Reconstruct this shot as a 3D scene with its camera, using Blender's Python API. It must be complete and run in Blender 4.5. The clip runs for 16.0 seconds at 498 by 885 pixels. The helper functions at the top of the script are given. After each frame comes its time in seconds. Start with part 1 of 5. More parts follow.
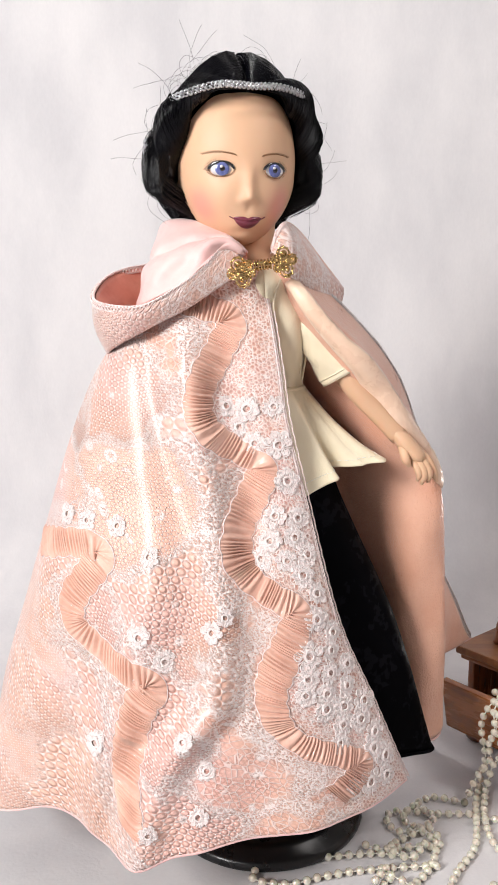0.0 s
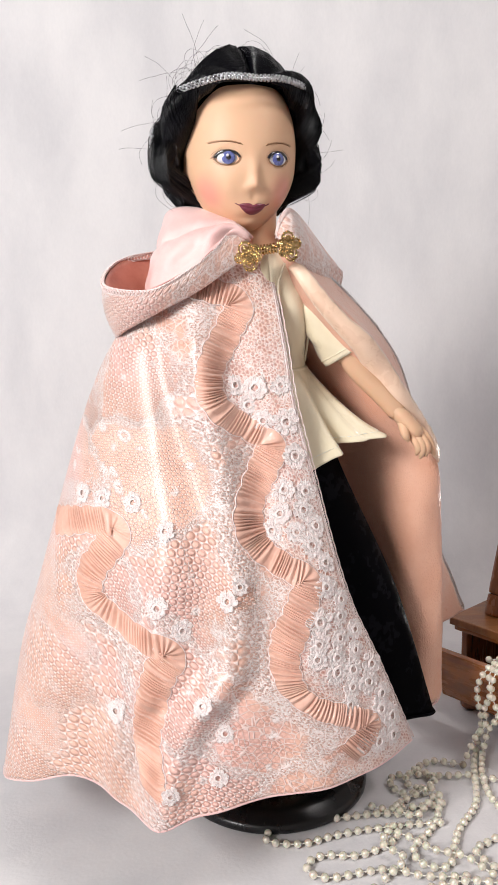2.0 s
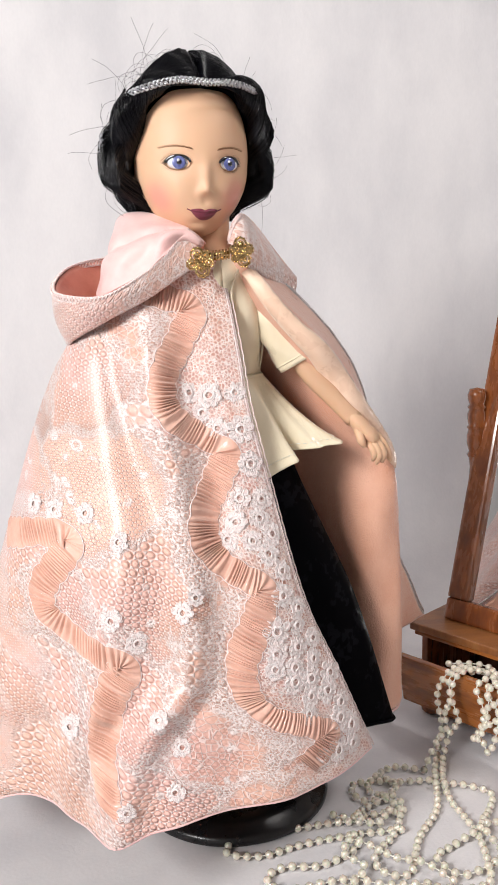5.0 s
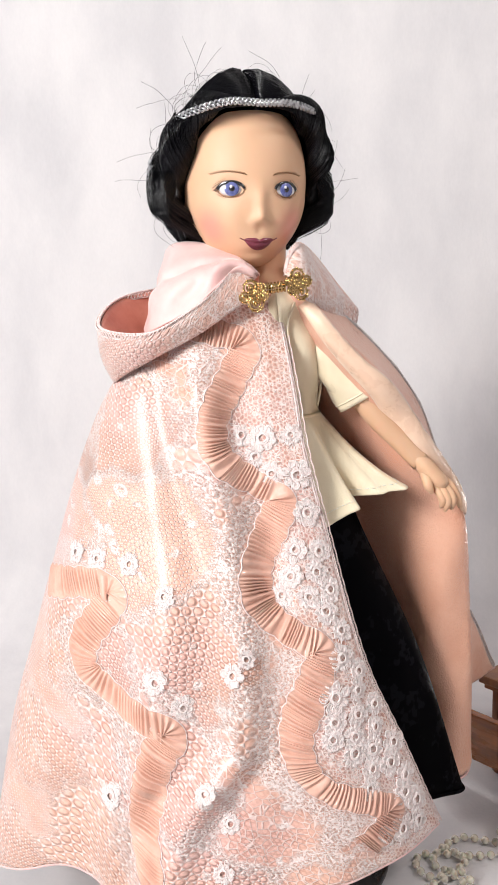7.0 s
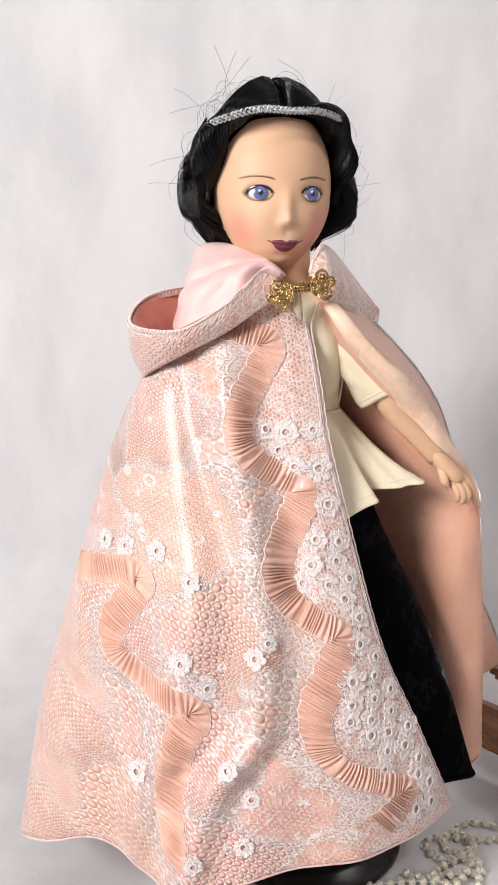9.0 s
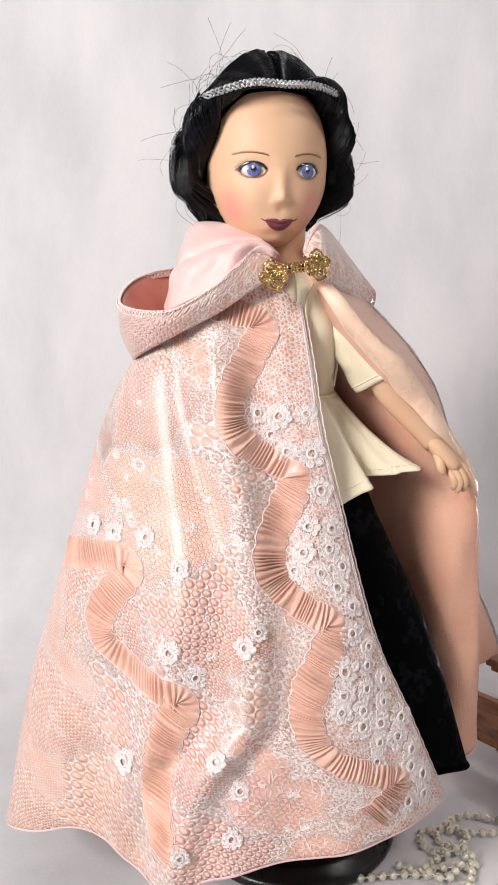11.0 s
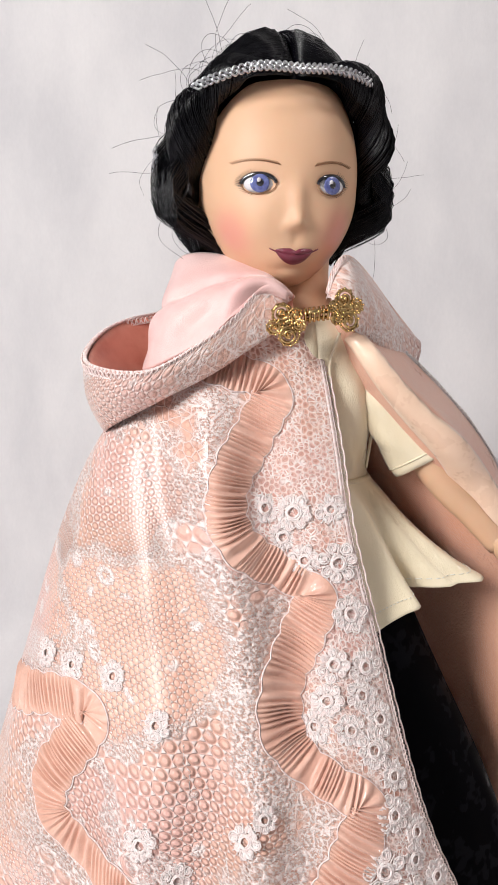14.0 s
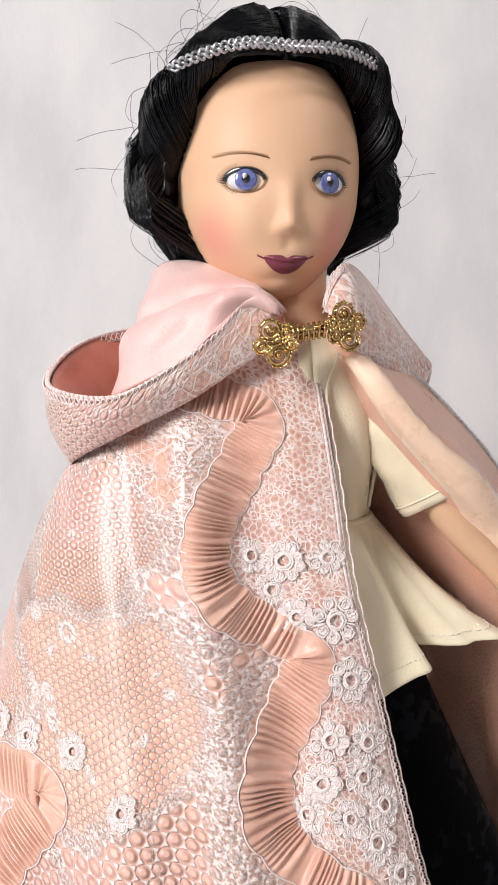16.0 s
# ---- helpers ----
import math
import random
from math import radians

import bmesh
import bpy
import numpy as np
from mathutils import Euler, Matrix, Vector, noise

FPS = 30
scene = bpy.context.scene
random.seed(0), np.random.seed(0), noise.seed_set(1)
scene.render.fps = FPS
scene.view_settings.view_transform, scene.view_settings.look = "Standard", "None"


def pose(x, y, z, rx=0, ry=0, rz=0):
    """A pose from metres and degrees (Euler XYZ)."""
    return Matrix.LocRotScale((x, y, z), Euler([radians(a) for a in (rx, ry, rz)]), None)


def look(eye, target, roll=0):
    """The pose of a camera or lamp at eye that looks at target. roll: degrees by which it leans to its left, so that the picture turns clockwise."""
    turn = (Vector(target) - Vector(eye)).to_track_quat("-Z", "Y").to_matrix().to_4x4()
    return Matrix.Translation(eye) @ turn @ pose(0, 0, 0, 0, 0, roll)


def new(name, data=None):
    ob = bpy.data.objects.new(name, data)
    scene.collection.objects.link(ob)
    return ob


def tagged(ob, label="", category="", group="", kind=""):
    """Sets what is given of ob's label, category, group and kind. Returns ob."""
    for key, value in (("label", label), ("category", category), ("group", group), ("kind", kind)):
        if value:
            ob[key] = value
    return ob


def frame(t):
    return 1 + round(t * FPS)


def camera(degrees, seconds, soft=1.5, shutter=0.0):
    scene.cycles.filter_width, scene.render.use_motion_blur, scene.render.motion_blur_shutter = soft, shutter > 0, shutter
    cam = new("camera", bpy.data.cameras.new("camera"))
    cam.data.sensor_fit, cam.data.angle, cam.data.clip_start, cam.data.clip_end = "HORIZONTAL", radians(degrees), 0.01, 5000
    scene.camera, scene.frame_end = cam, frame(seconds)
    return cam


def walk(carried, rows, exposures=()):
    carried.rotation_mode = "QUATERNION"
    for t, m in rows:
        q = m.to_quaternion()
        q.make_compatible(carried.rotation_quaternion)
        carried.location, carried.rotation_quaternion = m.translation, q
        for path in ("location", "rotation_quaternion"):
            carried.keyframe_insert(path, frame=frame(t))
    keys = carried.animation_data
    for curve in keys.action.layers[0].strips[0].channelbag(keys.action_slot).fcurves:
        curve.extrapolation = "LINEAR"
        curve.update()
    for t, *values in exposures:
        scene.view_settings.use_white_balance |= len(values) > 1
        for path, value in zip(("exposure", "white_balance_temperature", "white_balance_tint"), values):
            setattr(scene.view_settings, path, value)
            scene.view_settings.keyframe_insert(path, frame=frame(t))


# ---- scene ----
cam = camera(34.4, 16.0)
METRES, EYE, TILT, LEAN, TURN = 0.32, 0.347, -10.0, 0.0, 0.0
WINDOW, FILL = 26.0, 5.2
EXPOSURES = [(0.0, 0.05), (0.5, 0.02), (2.0, -0.03), (3.0, -0.03), (5.5, 0.02), (7.0, 0.1), (8.0, -0.06), (9.0, -0.06), (12.0, -0.06), (14.0, -0.16), (16.0, -0.16)]
ROWS = [
    (0.0, 0.0, 0.0, 0.0, -0.0, 0.0, 0.0),
    (0.5, -0.0172, -0.0005, -0.0195, -0.18, -0.21, 0.05),
    (1.0, -0.0378, -0.0214, -0.0348, -0.53, -0.33, 0.34),
    (1.5, -0.0527, -0.0463, -0.0467, -1.15, -0.32, 0.74),
    (2.0, -0.0678, -0.0602, -0.0378, -2.02, -0.11, 1.1),
    (2.5, -0.0781, -0.0736, -0.0328, -3.26, 0.06, 1.42),
    (3.0, -0.0744, -0.0799, -0.0306, -4.84, 0.03, 1.74),
    (5.5, -0.0388, -0.0385, -0.0318, -4.09, 0.23, 1.78),
    (6.0, -0.03, -0.0385, -0.0277, -2.44, 0.66, 1.67),
    (6.5, -0.0235, 0.0124, -0.0041, -1.17, 1.07, 1.54),
    (7.0, -0.0361, 0.0634, 0.0198, -0.38, 1.35, 1.37),
    (7.5, -0.0386, 0.0781, 0.0195, 0.16, 1.37, 1.17),
    (8.0, -0.0482, 0.0698, 0.0172, 0.39, 1.36, 0.95),
    (8.5, -0.0535, 0.0499, 0.0106, 0.38, 1.25, 0.75),
    (9.0, -0.0602, 0.007, 0.015, 0.34, 1.08, 0.56),
    (9.5, -0.0537, -0.0082, 0.004, 0.26, 0.66, 0.36),
    (12.0, -0.0386, 0.1367, 0.0196, 0.45, 0.45, 0.04),
    (12.5, -0.0321, 0.2067, 0.0373, 0.71, 1.03, 0.09),
    (13.0, -0.0426, 0.2797, 0.0621, 1.09, 1.7, 0.12),
    (13.5, -0.034, 0.3226, 0.0876, 1.49, 2.32, 0.09),
    (14.0, -0.0294, 0.3871, 0.0978, 1.7, 2.72, -0.03),
    (14.5, -0.0314, 0.4394, 0.109, 1.83, 3.04, -0.21),
    (15.0, -0.0321, 0.4838, 0.1189, 1.91, 3.31, -0.32),
    (15.5, -0.0202, 0.5097, 0.1292, 2.1, 3.57, -0.34),
    (16.0, -0.011, 0.524, 0.1311, 2.03, 3.58, -0.25),
]
walk(cam, [(t, pose(0, 0, EYE, TILT, LEAN, TURN) @ pose(METRES * x, METRES * y, METRES * z, 90 + pitch, roll, yaw)) for t, x, y, z, yaw, pitch, roll in ROWS], EXPOSURES)

# ---- light ----
world = bpy.data.worlds.new("room_air")
scene.world = world
world.use_nodes = True
sky = world.node_tree.nodes.new("ShaderNodeTexSky")
sky.sky_type, sky.sun_disc = "NISHITA", False
sky.sun_elevation, sky.sun_rotation = radians(40), radians(-70)
world.node_tree.links.new(sky.outputs[0], world.node_tree.nodes["Background"].inputs[0])
world.node_tree.nodes["Background"].inputs[1].default_value = 0.08


def area_lamp(name, eye, target, sx, sy, watts, colour):
    data = bpy.data.lights.new(name, "AREA")
    data.shape, data.size, data.size_y, data.energy, data.color = "RECTANGLE", sx, sy, watts, colour
    ob = new(name, data)
    ob.matrix_world = look(eye, target)
    return ob


# key from the left front; the window it stands for is assumed
area_lamp("window_light", (-0.88, -0.48, 0.87), (0.45, 0.55, 0.30), 0.40, 0.50, WINDOW, (1.0, 0.985, 0.97))
# fill lamp added from the right; no such lamp is seen
area_lamp("added_fill_light", (0.85, 0.10, 1.30), (0.30, 0.7, 0.3), 0.25, 0.25, FILL, (1.0, 0.95, 0.93))


# ---- materials ----
def material(name):
    m = bpy.data.materials.new(name)
    m.use_nodes = True
    return m, m.node_tree, m.node_tree.nodes["Principled BSDF"]


def node(nt, kind, **values):
    n = nt.nodes.new(kind)
    for key, value in values.items():
        if key in n.inputs:
            n.inputs[key].default_value = value
    return n


class Sums:
    """Short arithmetic on node sockets."""

    def __init__(self, nt):
        self.nt = nt

    def op(self, what, *args):
        n = self.nt.nodes.new("ShaderNodeMath")
        n.operation = what
        for i, a in enumerate(args):
            if isinstance(a, (int, float)):
                n.inputs[i].default_value = a
            else:
                self.nt.links.new(a, n.inputs[i])
        return n.outputs[0]

    def step(self, a, low, high):
        n = self.nt.nodes.new("ShaderNodeMapRange")
        n.interpolation_type = "SMOOTHSTEP"
        self.nt.links.new(a, n.inputs[0])
        n.inputs[1].default_value, n.inputs[2].default_value = low, high
        return n.outputs[0]

    def mix(self, f, a, b):
        n = self.nt.nodes.new("ShaderNodeMix")
        n.data_type = "RGBA"
        for s, v in ((n.inputs[0], f), (n.inputs[6], a), (n.inputs[7], b)):
            if isinstance(v, (int, float)):
                s.default_value = v
            elif isinstance(v, tuple):
                s.default_value = (*v, 1)
            else:
                self.nt.links.new(v, s)
        return n.outputs[2]

    def noise(self, where, scale, detail=2.0, rough=0.5):
        n = node(self.nt, "ShaderNodeTexNoise", Scale=scale, Detail=detail, Roughness=rough)
        self.nt.links.new(where, n.inputs["Vector"])
        return n.outputs["Fac"]

    def cells(self, where, scale, feature="F1", random=1.0):
        n = self.nt.nodes.new("ShaderNodeTexVoronoi")
        n.feature = feature
        n.inputs["Scale"].default_value, n.inputs["Randomness"].default_value = scale, random
        self.nt.links.new(where, n.inputs["Vector"])
        return n.outputs["Distance"]

    def bump(self, bsdf, height, strength, distance):
        n = node(self.nt, "ShaderNodeBump", Strength=strength, Distance=distance)
        self.nt.links.new(height, n.inputs["Height"])
        self.nt.links.new(n.outputs[0], bsdf.inputs["Normal"])


def coords(nt, which="Object"):
    return nt.nodes.new("ShaderNodeTexCoord").outputs[which]


def surface(name, dark, light, rough, scale=40.0, metal=0.0, fine=900.0, relief=0.2, depth=0.0006, sheen=0.0, coat=0.0, subsurface=0.0, stretch=None, spec=0.5, big=1.0):
    """Colour mottled at two scales, with fine relief."""
    m, nt, b = material(name)
    s = Sums(nt)
    where = coords(nt)
    if stretch:
        mp = nt.nodes.new("ShaderNodeMapping")
        mp.inputs["Scale"].default_value = stretch
        nt.links.new(where, mp.inputs[0])
        where = mp.outputs[0]
    large, small = s.noise(where, scale, 4.0, 0.6), s.noise(where, fine, 3.0)
    f = s.op("ADD", s.op("MULTIPLY", s.step(large, 0.3, 0.7), 0.7), s.op("MULTIPLY", small, 0.3))
    nt.links.new(s.mix(f, dark, light), b.inputs["Base Color"])
    nt.links.new(s.op("ADD", s.op("MULTIPLY", large, 0.16), rough - 0.08), b.inputs["Roughness"])
    b.inputs["Metallic"].default_value = metal
    b.inputs["Sheen Weight"].default_value = sheen
    b.inputs["Specular IOR Level"].default_value = spec
    b.inputs["Coat Weight"].default_value = coat
    b.inputs["Subsurface Weight"].default_value = subsurface
    b.inputs["Subsurface Scale"].default_value = 0.004
    s.bump(b, s.op("ADD", small, s.op("MULTIPLY", large, big)), relief, depth)
    return m


def lace_material(name):
    """Peach satin under lace: fans of round pads, fine nets, plain fields and dense white thread beside the pleated bands. UV is in metres, u from the front edge."""
    m, nt, b = material(name)
    s = Sums(nt)
    uv = coords(nt, "UV")
    beside = nt.nodes.new("ShaderNodeAttribute")
    beside.attribute_name = "band_distance"
    d = beside.outputs["Fac"]

    def vector(what, a, c):
        n = nt.nodes.new("ShaderNodeVectorMath")
        n.operation = what
        for i, q in enumerate((a, c)):
            if isinstance(q, tuple):
                n.inputs[i].default_value = q
            else:
                nt.links.new(q, n.inputs[i])
        return n.outputs[0]

    def split(q):
        n = nt.nodes.new("ShaderNodeSeparateXYZ")
        nt.links.new(q, n.inputs[0])
        return n.outputs[0], n.outputs[1]
    wob = node(nt, "ShaderNodeTexNoise", Scale=38.0, Detail=2.0)
    nt.links.new(uv, wob.inputs["Vector"])
    place = vector("ADD", uv, vector("MULTIPLY", vector("SUBTRACT", wob.outputs["Color"], (0.5, 0.5, 0.5)), (0.004, 0.004, 0.0)))
    small = node(nt, "ShaderNodeTexNoise", Scale=170.0, Detail=1.0)
    nt.links.new(uv, small.inputs["Vector"])
    loose = vector("ADD", place, vector("MULTIPLY", vector("SUBTRACT", small.outputs["Color"], (0.5, 0.5, 0.5)), (0.0034, 0.0034, 0.0)))

    # fields of the lace, each with its own net
    def fields(feature):
        n = nt.nodes.new("ShaderNodeTexVoronoi")
        n.voronoi_dimensions, n.feature = "2D", feature
        n.inputs["Scale"].default_value, n.inputs["Randomness"].default_value = 16.0, 0.85
        nt.links.new(torn, n.inputs["Vector"])
        return n
    torn = vector("ADD", uv, vector("MULTIPLY", vector("SUBTRACT", wob.outputs["Color"], (0.5, 0.5, 0.5)), (0.055, 0.055, 0.0)))
    cell = fields("F1")
    rim = fields("DISTANCE_TO_EDGE").outputs["Distance"]
    kind = s.op("ADD", cell.outputs["Color"], 0.0)

    def hexagons(x, y):
        half, tall = s.op("MULTIPLY", x, 0.5), s.op("MULTIPLY", y, 0.866)
        return s.op("ADD", s.op("COSINE", x), s.op("ADD", s.op("COSINE", s.op("ADD", half, tall)), s.op("COSINE", s.op("SUBTRACT", half, tall))))
    lx, ly = split(vector("ADD", vector("SUBTRACT", place, cell.outputs["Position"]), (0.030, -0.070, 0.0)))
    r = s.op("SQRT", s.op("ADD", s.op("MULTIPLY", lx, lx), s.op("MULTIPLY", ly, ly)))
    fan = hexagons(s.op("MULTIPLY", s.op("ARCTAN2", lx, ly), 108.0), s.op("MULTIPLY", s.op("LOGARITHM", s.op("MULTIPLY", r, 100.0), math.e), 108.0))
    px, py = split(place)
    fine = hexagons(s.op("MULTIPLY", px, 2350.0), s.op("MULTIPLY", py, 2350.0))
    ox, oy = split(loose)
    open_net = hexagons(s.op("MULTIPLY", ox, 2700.0), s.op("MULTIPLY", oy, 2300.0))
    is_fan = s.op("SUBTRACT", 1.0, s.step(kind, 0.44, 0.46))
    is_fine = s.op("MULTIPLY", s.step(kind, 0.44, 0.46), s.op("SUBTRACT", 1.0, s.step(kind, 0.60, 0.62)))
    # an open net with large holes runs along the front edge
    front = s.op("MULTIPLY", s.step(d, 0.0, 0.001), s.op("SUBTRACT", 1.0, s.step(split(uv)[0], 0.05, 0.06)))
    is_plain = s.op("SUBTRACT", 1.0, s.op("ADD", is_fan, is_fine))
    net_f = s.op("ADD", s.op("ADD", s.op("MULTIPLY", is_fan, fan), s.op("MULTIPLY", is_fine, fine)), s.op("MULTIPLY", is_plain, s.op("ADD", s.op("MULTIPLY", fine, 0.75), 0.30)))
    net_f = s.op("ADD", s.op("MULTIPLY", net_f, s.op("SUBTRACT", 1.0, front)), s.op("MULTIPLY", s.op("SUBTRACT", open_net, s.op("MULTIPLY", s.noise(uv, 160.0, 2.0), 0.9)), front))
    thread = s.noise(uv, 1500.0, 2.0, 0.75)
    tangle = s.noise(uv, 820.0, 3.0, 0.8)
    # worn just varies, unevenly, how strong the painted shade between pads is
    worn = s.step(s.noise(uv, 70.0, 2.0), 0.36, 0.62)
    cord = s.op("SUBTRACT", 1.0, s.step(net_f, -1.38, -0.85))
    groove_shade = s.op("MULTIPLY", s.step(net_f, -1.1, -0.5), s.op("SUBTRACT", 1.0, s.step(net_f, -0.2, 0.9)))
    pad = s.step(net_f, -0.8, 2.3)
    # crossing threads over the plain fields
    lines = s.cells(uv, 210.0, "DISTANCE_TO_EDGE", 1.0)
    web = s.op("SUBTRACT", 1.0, s.step(lines, 0.03, 0.07))
    # dense white thread beside the bands, and blossoms scattered over the fields
    side = s.op("MULTIPLY", s.step(s.op("MULTIPLY", d, -1.0), -0.001, 0.002), s.op("SUBTRACT", 1.0, s.step(s.op("ADD", s.op("MULTIPLY", d, -1.0), s.op("MULTIPLY", s.noise(uv, 60.0, 2.0), 0.022)), 0.021, 0.027)))
    side = s.op("MULTIPLY", side, s.step(s.noise(uv, 40.0, 1.0), 0.36, 0.46))
    rings = s.op("ADD", s.cells(place, 88.0, "F1", 0.7), s.op("MULTIPLY", s.op("SUBTRACT", tangle, 0.5), 0.30))
    petal = s.op("MULTIPLY", s.step(rings, 0.14, 0.20), s.op("SUBTRACT", 1.0, s.step(rings, 0.36, 0.44)))
    blossom = s.op("MULTIPLY", petal, s.step(s.op("ADD", s.noise(uv, 46.0, 2.0), s.op("MULTIPLY", front, -0.40)), 0.54, 0.58))
    seam = s.op("SUBTRACT", 1.0, s.step(s.op("ADD", rim, s.op("MULTIPLY", s.op("SUBTRACT", tangle, 0.5), 0.10)), 0.05, 0.10))
    low_front = s.op("MULTIPLY", s.op("MULTIPLY", front, s.step(split(uv)[1], 0.02, 0.18)), s.step(s.noise(uv, 120.0, 2.0), 0.40, 0.55))
    mesh_white = s.op("MULTIPLY", s.step(tangle, 0.42, 0.54), s.op("MAXIMUM", s.op("MAXIMUM", side, s.op("MULTIPLY", low_front, 0.5)), s.op("MULTIPLY", seam, s.op("SUBTRACT", 0.9, s.op("MULTIPLY", front, 0.8)))))
    white_part = s.op("MAXIMUM", mesh_white, s.op("MULTIPLY", blossom, s.step(tangle, 0.34, 0.5)))
    # white thread thins past u 0.15; this puts the turned-away fold's shade in colour
    white_part = s.op("MULTIPLY", white_part, s.op("SUBTRACT", 1.0, s.op("MULTIPLY", s.step(split(uv)[0], 0.150, 0.200), 0.65)))
    satin = s.mix(s.noise(uv, 26.0, 3.0), (0.76, 0.415, 0.315), (0.85, 0.545, 0.43))
    satin = s.mix(s.step(s.noise(uv, 11.0, 2.0), 0.42, 0.62), satin, (0.82, 0.49, 0.43))
    # brown painted in for the shade between pads and in the front holes
    under = s.mix(s.op("MULTIPLY", groove_shade, s.op("ADD", 0.16, s.op("MULTIPLY", worn, 0.50))), satin, (0.46, 0.21, 0.155))
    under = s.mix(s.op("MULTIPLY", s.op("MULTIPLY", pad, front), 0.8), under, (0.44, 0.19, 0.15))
    under = s.mix(s.op("MULTIPLY", web, s.op("MULTIPLY", s.op("ADD", 0.08, s.op("MULTIPLY", is_plain, 0.5)), s.op("SUBTRACT", 1.0, front))), under, (0.96, 0.82, 0.79))
    tight = s.op("SUBTRACT", 1.0, s.step(s.cells(loose, 430.0, "DISTANCE_TO_EDGE", 1.0), 0.05, 0.12))
    tight = s.op("MULTIPLY", tight, s.op("MULTIPLY", front, s.step(s.noise(uv, 150.0, 2.0), 0.38, 0.56)))
    under = s.mix(s.op("MULTIPLY", tight, 0.85), under, (0.97, 0.87, 0.84))
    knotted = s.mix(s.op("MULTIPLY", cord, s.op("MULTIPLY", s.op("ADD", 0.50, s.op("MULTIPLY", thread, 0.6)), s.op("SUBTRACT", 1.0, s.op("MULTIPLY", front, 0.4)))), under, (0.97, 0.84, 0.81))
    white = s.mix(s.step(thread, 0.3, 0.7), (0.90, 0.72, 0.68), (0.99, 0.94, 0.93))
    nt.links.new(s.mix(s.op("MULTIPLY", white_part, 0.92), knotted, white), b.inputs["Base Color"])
    nt.links.new(s.op("ADD", s.op("MULTIPLY", thread, 0.3), 0.18), b.inputs["Roughness"])
    b.inputs["Sheen Weight"].default_value = 0.15
    b.inputs["Specular IOR Level"].default_value = 0.6
    b.inputs["Coat Weight"].default_value = 0.40
    b.inputs["Coat Roughness"].default_value = 0.25
    height = s.op("MULTIPLY", s.op("MAXIMUM", s.op("MAXIMUM", cord, s.op("MULTIPLY", web, s.op("MULTIPLY", is_plain, 0.5))), s.op("MULTIPLY", white_part, 0.55)), s.op("ADD", 0.6, s.op("MULTIPLY", thread, 0.5)))
    height = s.op("ADD", height, s.op("MULTIPLY", s.op("MULTIPLY", pad, s.op("SUBTRACT", 1.0, front)), s.op("ADD", 0.2, s.op("MULTIPLY", is_fan, 0.9))))
    height = s.op("ADD", height, s.op("MULTIPLY", tangle, 0.2))
    s.bump(b, height, 1.0, 0.00085)
    return m


def brocade(name, dark, light):
    """Black cloth with faintly glossier woven leaves."""
    m, nt, b = material(name)
    s = Sums(nt)
    where = coords(nt)
    leaf = s.op("MULTIPLY", s.step(s.noise(where, 62.0, 3.0, 0.6), 0.52, 0.56), s.step(s.noise(where, 230.0, 1.0), 0.40, 0.50))
    weave = s.noise(where, 1600.0, 2.0)
    nt.links.new(s.mix(leaf, dark, light), b.inputs["Base Color"])
    nt.links.new(s.op("SUBTRACT", 0.62, s.op("MULTIPLY", leaf, 0.2)), b.inputs["Roughness"])
    b.inputs["Specular IOR Level"].default_value = 0.02
    s.bump(b, s.op("ADD", s.op("MULTIPLY", leaf, 0.8), weave), 0.15, 0.0003)
    return m


def skin_material():
    """Warm matte vinyl with rosy paint on both cheeks."""
    m, nt, b = material("matte_vinyl_skin")
    s = Sums(nt)
    where = coords(nt)
    blush = None
    for at in CHEEKS:
        n = nt.nodes.new("ShaderNodeVectorMath")
        n.operation = "DISTANCE"
        nt.links.new(where, n.inputs[0])
        n.inputs[1].default_value = at
        f = s.op("SUBTRACT", 1.0, s.step(n.outputs["Value"], 0.003, 0.016))
        blush = f if blush is None else s.op("MAXIMUM", blush, f)
    tone = s.mix(s.noise(where, 22.0, 3.0), (0.65, 0.395, 0.25), (0.70, 0.44, 0.285))
    nt.links.new(s.mix(s.op("MULTIPLY", blush, 0.75), tone, (0.68, 0.27, 0.22)), b.inputs["Base Color"])
    b.inputs["Roughness"].default_value = 0.5
    b.inputs["Specular IOR Level"].default_value = 0.35
    b.inputs["Subsurface Weight"].default_value = 0.06
    b.inputs["Subsurface Scale"].default_value = 0.004
    s.bump(b, s.noise(where, 1400.0, 2.0), 0.05, 0.0002)
    return m


CHEEKS = ((-0.0285, 0.4580, 0.3975), (0.0185, 0.4620, 0.3985))
M_SHEET = surface("white_cloth", (0.565, 0.55, 0.57), (0.745, 0.72, 0.725), 0.9, 9.0, fine=420.0, relief=0.15, depth=0.001, stretch=(1.0, 1.0, 0.45))
# grey for the added room, kept dark to hold down bounced light
M_PLASTER = surface("plaster", (0.34, 0.33, 0.32), (0.42, 0.41, 0.40), 0.9, 5.0, fine=200.0)
M_LACE = lace_material("peach_lace")
M_PLEAT = surface("pleated_peach_satin", (0.60, 0.325, 0.245), (0.79, 0.50, 0.40), 0.42, 60.0, fine=1500.0, relief=0.35, depth=0.0004, sheen=0.2, coat=0.2)
M_SATIN = surface("peach_satin", (0.70, 0.34, 0.225), (0.79, 0.445, 0.315), 0.30, 42.0, fine=1150.0, relief=0.9, depth=0.0009, sheen=0.25, big=0.8, coat=0.3, stretch=(1.0, 1.0, 0.6))
